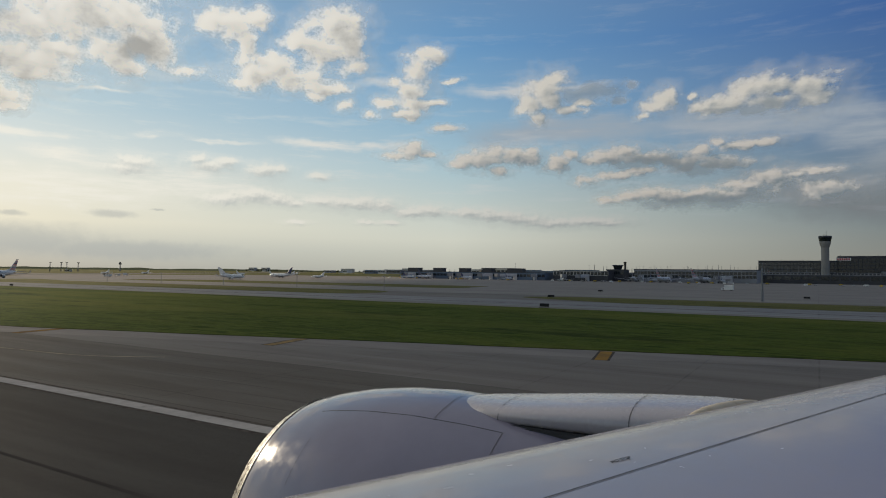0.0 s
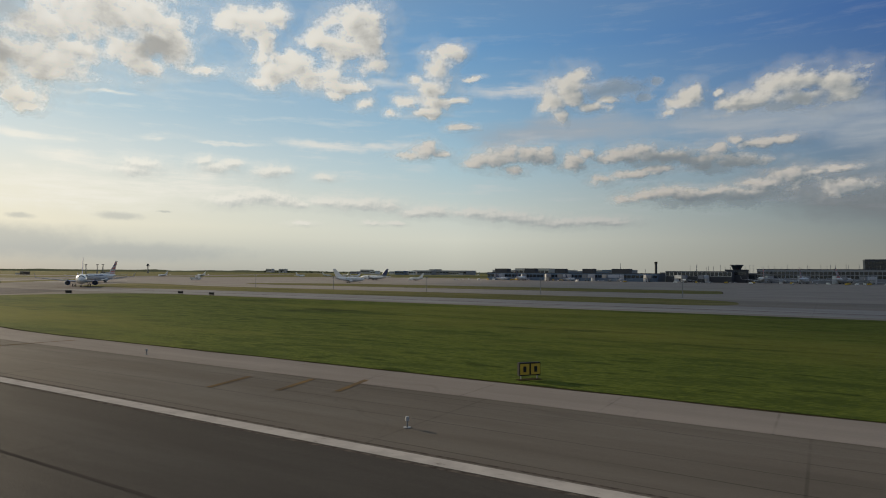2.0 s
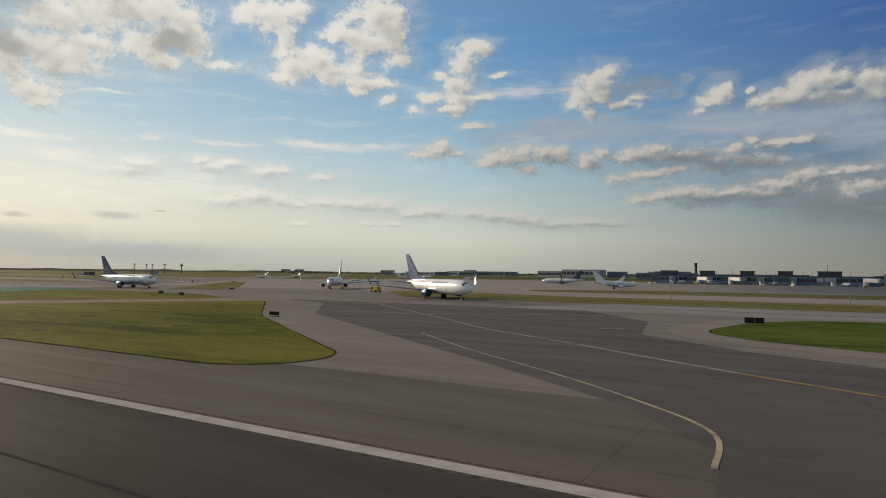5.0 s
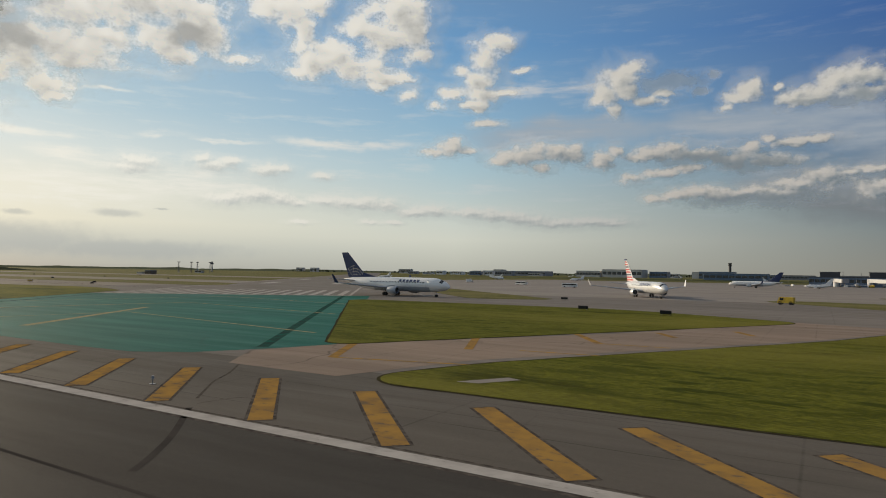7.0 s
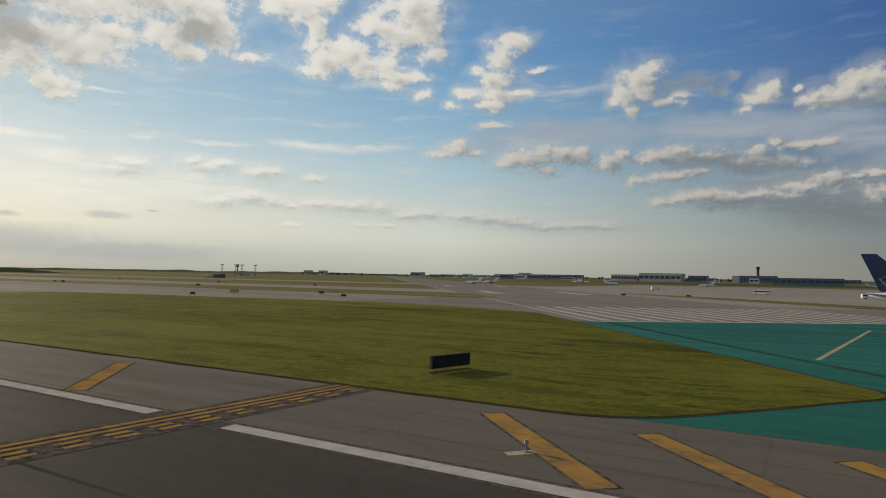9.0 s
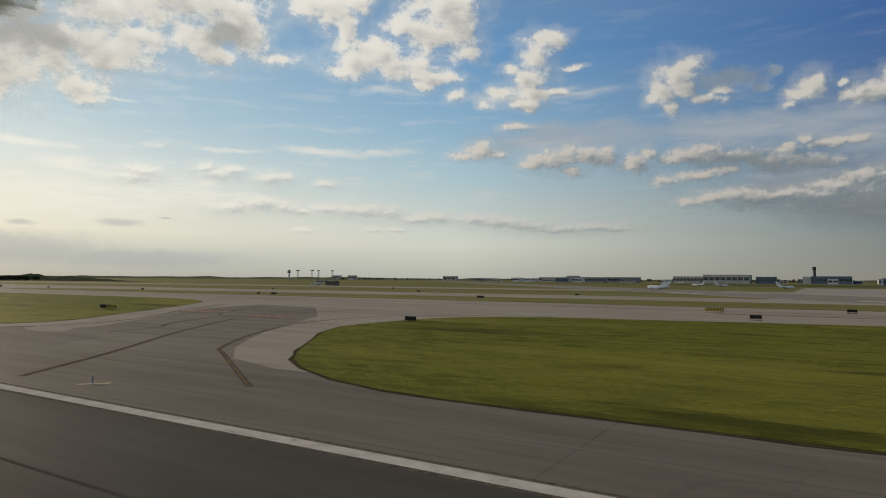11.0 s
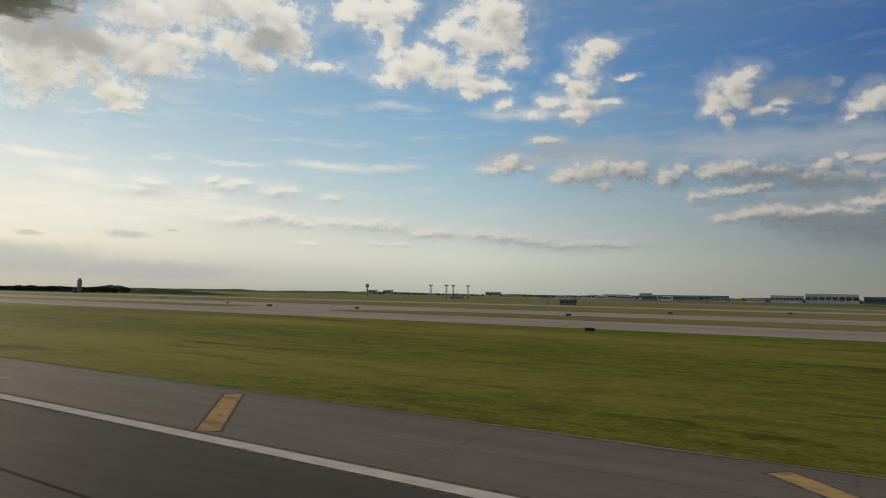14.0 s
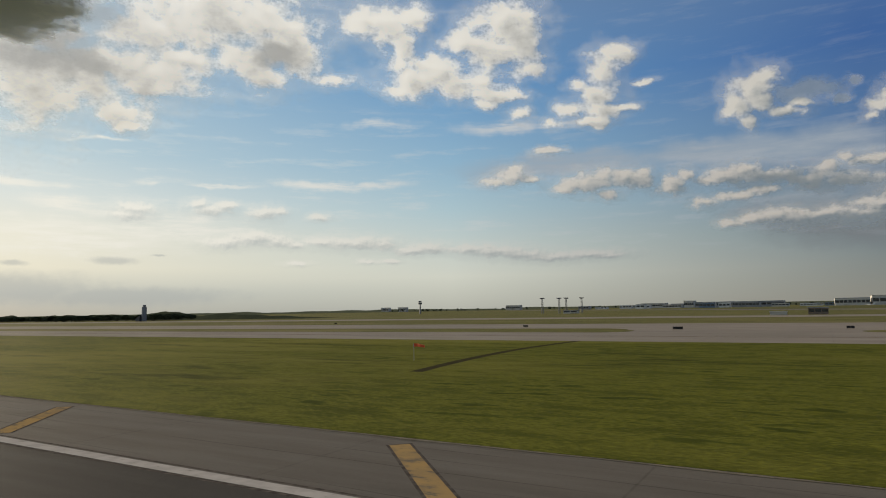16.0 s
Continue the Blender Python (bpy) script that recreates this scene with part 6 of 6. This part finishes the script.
def taxi_sign(label, modules, tall, face):
    """A taxiway sign: framed panels on legs over a concrete pad; it faces -y."""
    t = thing("taxiway_sign", label, "sign", group="taxiway signs")
    wide = modules * 1.25
    bm = bmesh.new()
    box(bm, -wide / 2 - 0.1, wide / 2 + 0.1, -0.3, 0.3, -0.05, 0.025, 0.01)
    part("pad", bm, SOIL, t, "dark earth-stained pad")
    for i in range(modules):
        x = -wide / 2 + 1.25 * i
        bm = bmesh.new()
        box(bm, x + 0.02, x + 1.23, -0.16, 0.16, 0.28, tall, 0.03)
        panel = part("panel", bm, SIGN_BACK, t)
        bm = bmesh.new()
        box(bm, x + 0.1, x + 1.15, -0.175, -0.163, 0.36, tall - 0.09)
        face_ob = part("face", bm, face, panel)
        if face is not SIGN_BACK:
            bm = bmesh.new()
            box(bm, x + 0.45, x + 0.8, -0.187, -0.177, 0.52, tall - 0.25)
            part("bar", bm, SIGN_BACK, panel, "dark bar in place of writing")
    for x in (-wide / 2 + 0.3, wide / 2 - 0.3):
        bm = bmesh.new()
        tube(bm, (x, 0, 0.05), (x, 0, 0.3), 0.05, 0.05, 8)
        part("leg", bm, STEEL, t)
    return t


yellow_sign = taxi_sign("yellow and black taxiway sign standing in the grass", 2, 1.15, SIGN_FACE)
yellow_sign.matrix_world = pose(-120.5, 37.2, 0.04, 0, 0, 50) @ Matrix.Diagonal((0.6, 1, 0.95, 1))
back_sign = taxi_sign("dark-backed taxiway sign standing in the grass", 3, 1.15, SIGN_BACK)
back_sign.matrix_world = pose(-560.5, 39.0, 0.04, 0, 0, 74)
long_sign = taxi_sign("dark-backed low taxiway sign in the grass", 2, 1.05, SIGN_BACK)
long_sign.matrix_world = pose(-286.3, 97.8, 0.04, 0, 0, 4)
copy_thing(back_sign, pose(-842, 38.2, 0.04, 0, 0, 62) @ Matrix.Diagonal((0.45, 1, 1.05, 1)))
for x, y, a in ((-265, 118.2, 3), (-250, 117.0, 0), (-46.4, 117.5, 2), (-64, 167, 5), (-443, 116, -6), (-427, 111, -4), (-677, 159, 8), (-873, 184, 5), (-1125, 196, 4), (-955, 117, 6), (-992, 205, 3), (-1082, 203, 0),
                (-692, 121, 0), (-737, 82, 4), (-810.5, 77, 12), (-786, 198, 0)):
    copy_thing(long_sign if (int(-x) % 3) else back_sign, pose(x, y, 0.04, 0, 0, a) @ Matrix.Diagonal((0.75, 1, 0.8, 1)))
for x, y in ((-349, 69), (-462, 158), (-658, 147), (-72, 240), (-3, 219), (-580, 261), (-602, 249), (-884, 186), (-863, 275), (-774, 265), (-975, 281), (-1331, 285), (-934, 351), (-1185, 223)):
    copy_thing(long_sign, pose(x, y, 0.02, 0, 0, 3) @ Matrix.Diagonal((0.7, 1, 0.7, 1)))
small = taxi_sign("small yellow taxiway sign beside the apron", 3, 1.0, SIGN_FACE)
small.matrix_world = pose(-702, 145, 0, 0, 0, 0)
copy_thing(small, pose(-807.6, 76.4, 0.04, 0, 0, 30) @ Matrix.Diagonal((0.5, 1, 0.9, 1)))

# Edge lights along the shoulder.
def edge_light():
    t = thing("edge_light", "small elevated runway edge light", "light", group="edge lights")
    bm = bmesh.new()
    tube(bm, (0, 0, 0), (0, 0, 0.03), 0.18, 0.18, 12)
    part("base", bm, STEEL, t)
    bm = bmesh.new()
    tube(bm, (0, 0, 0.03), (0, 0, 0.3), 0.035, 0.035, 8)
    part("stem", bm, STEEL, t)
    bm = bmesh.new()
    tube(bm, (0, 0, 0.3), (0, 0, 0.48), 0.10, 0.07, 10)
    part("lens", bm, LAMP_HEAD, t, "dull glass lens")
    return t


lamp = edge_light()
lamp.matrix_world = pose(-437.7, 23.1, 0)
for x, y in ((-151, 31.3), (-178, 31.6), (-205, 33.5)):
    copy_thing(lamp, pose(x, y, 0))
for x in (-59, -120, -389.4, -493, -548, -603, -660, -721, -782.9, -843.4, -905.5, -968.4, -1031, -1093, -1156):
    copy_thing(lamp, pose(x, 22.9, 0))
    if x < -380:
        painted("light_pad", "pale worn painted pad round an edge light", [(x - 0.55, 22.2), (x, 22.8), (x + 0.7, 23.7)], 0.5, PALE_PAINT, z=0.008)

# Orange wind flag in the long grass.
ORANGE = material("orange_cloth", (0.75, 0.10, 0.03), (0.6, 0.08, 0.025), rough=0.8, scale=3.0)
flag = thing("marker_flag", "bright orange flag on a thin post in the grass", "flag", pose(-1138.5, 76, 0.04) @ Matrix.Diagonal((1.5, 1.5, 0.9, 1)))
bm = bmesh.new()
tube(bm, (0, 0, 0), (0, 0, 2.7), 0.035, 0.03, 8)
part("post", bm, STEEL, flag)
bm = bmesh.new()
rings = []
for i in range(13):
    s = i / 12
    yy = 0.10 * math.sin(s * 7)
    drop = 0.25 * s * s
    rings.append([(0.03 + 1.15 * s, yy - 0.01, 2.15 - drop + 0.12 * s), (0.03 + 1.15 * s, yy + 0.01, 2.15 - drop + 0.12 * s), (0.03 + 1.15 * s, yy + 0.01, 2.65 - drop), (0.03 + 1.15 * s, yy - 0.01, 2.65 - drop)])
loft(bm, rings)
part("cloth", bm, ORANGE, flag, "waving orange cloth", smooth=True)


# Ground vehicles.
VAN_WHITE = material("van_white", (0.72, 0.71, 0.68), (0.62, 0.61, 0.58), rough=0.4, scale=0.8)
VAN_YELLOW = material("tug_yellow", (0.62, 0.42, 0.03), (0.5, 0.33, 0.03), rough=0.45, scale=0.8)


def vehicle(name, label, category, length, wide, tall, body, cab=0.0, at=None, chassis=0.45):
    t = thing(name, label, category, group="ground vehicles")
    bm = bmesh.new()
    box(bm, -length / 2, length / 2 - cab, -wide / 2, wide / 2, chassis, tall, 0.12)
    part("body", bm, body, t)
    if cab:
        bm = bmesh.new()
        x0 = length / 2 - cab + 0.06
        ct = min(tall, 2.3)
        loft(bm, [[(x0, -wide / 2, chassis), (length / 2, -wide / 2, chassis), (length / 2, -wide / 2, ct * 0.55), (length / 2 - cab * 0.3, -wide / 2, ct), (x0, -wide / 2, ct)],
                  [(x0, wide / 2, chassis), (length / 2, wide / 2, chassis), (length / 2, wide / 2, ct * 0.55), (length / 2 - cab * 0.3, wide / 2, ct), (x0, wide / 2, ct)]])
        front = part("cab", bm, body, t)
        bm = bmesh.new()
        box(bm, x0 + 0.15, length / 2 - cab * 0.35, -wide / 2 - 0.02, wide / 2 + 0.02, ct * 0.58, ct * 0.92)
        part("window", bm, PANE, front)
    else:
        bm = bmesh.new()
        box(bm, -length / 2 + 0.4, length / 2 - 0.3, -wide / 2 - 0.02, wide / 2 + 0.02, tall * 0.55, tall * 0.85)
        part("window", bm, PANE, t, "band of dark windows")
    for x in (-length * 0.32, length * 0.34):
        for s in (-1, 1):
            bm = bmesh.new()
            tube(bm, (x, s * wide / 2 - s * 0.28, 0.45), (x, s * wide / 2, 0.45), 0.45, 0.45, 14)
            part("wheel", bm, TYRE, t)
    t.matrix_world = at
    return t


bus = vehicle("bus", "white airport bus on the apron", "bus", 11.0, 2.5, 3.0, VAN_WHITE, 0.0, pose(-517, 316, 0, 0, 0, 12) @ Matrix.Scale(0.7, 4))
truck = vehicle("catering_truck", "white box truck parked on the apron", "truck", 8.5, 2.6, 4.2, VAN_WHITE, 2.2, pose(-36, 318, 0, 0, 0, 170) @ Matrix.Scale(0.6, 4))
copy_thing(truck, pose(-621, 399, 0, 0, 0, 30))
copy_thing(bus, pose(-560, 352, 0, 0, 0, 170))
tug = vehicle("tug", "yellow airport tug on the apron", "tug", 3.6, 1.9, 1.9, VAN_YELLOW, 1.5, pose(-372, 585, 0.02, 0, 0, 150))
copy_thing(tug, pose(-412, 178, 0.02, 0, 0, 170))
cart = vehicle("baggage_cart", "pale baggage cart on the apron", "cart", 3.2, 1.6, 1.9, BRIDGE_GREY, 0.0, pose(-388, 590, 0, 0, 0, 100) @ Matrix.Scale(0.75, 4))
for i in range(70):
    copy_thing((cart, tug, cart, truck)[i % 4], pose(rng.uniform(-430, 60), rng.uniform(545, 600), 0, 0, 0, rng.uniform(0, 360)) @ Matrix.Scale(0.75 if i % 4 < 3 else 0.6, 4))

# Red surface lettering on the taxiway, as plain bars.
for x0, y0, y1 in ((-791.5, 80.2, 87.0), (-768.6, 76.6, 81.0)):
    for i in range(4):
        x = x0 + i * 2.5
        bm = bmesh.new()
        stripe(bm, [(x, y0), (x + 0.8, y1)], 2.1, 0.024)
        mark = tagged(link("surface_mark", bm, RED_LINE), "worn red surface marking on the taxiway", "marking", "red surface markings", "structure")
        bm = bmesh.new()
        stripe(bm, [(x + 0.15, y0 + 0.8), (x + 0.65, y1 - 0.8)], 0.7, 0.029)
        part("bar", bm, PALE_PAINT, mark, "pale bar in place of writing")

# Everything is set out at the scale S.
for ob in list(scene.objects):
    if ob.parent is None and ob.type not in ("CAMERA", "LIGHT"):
        ob.matrix_basis = Matrix.Scale(S, 4) @ ob.matrix_basis
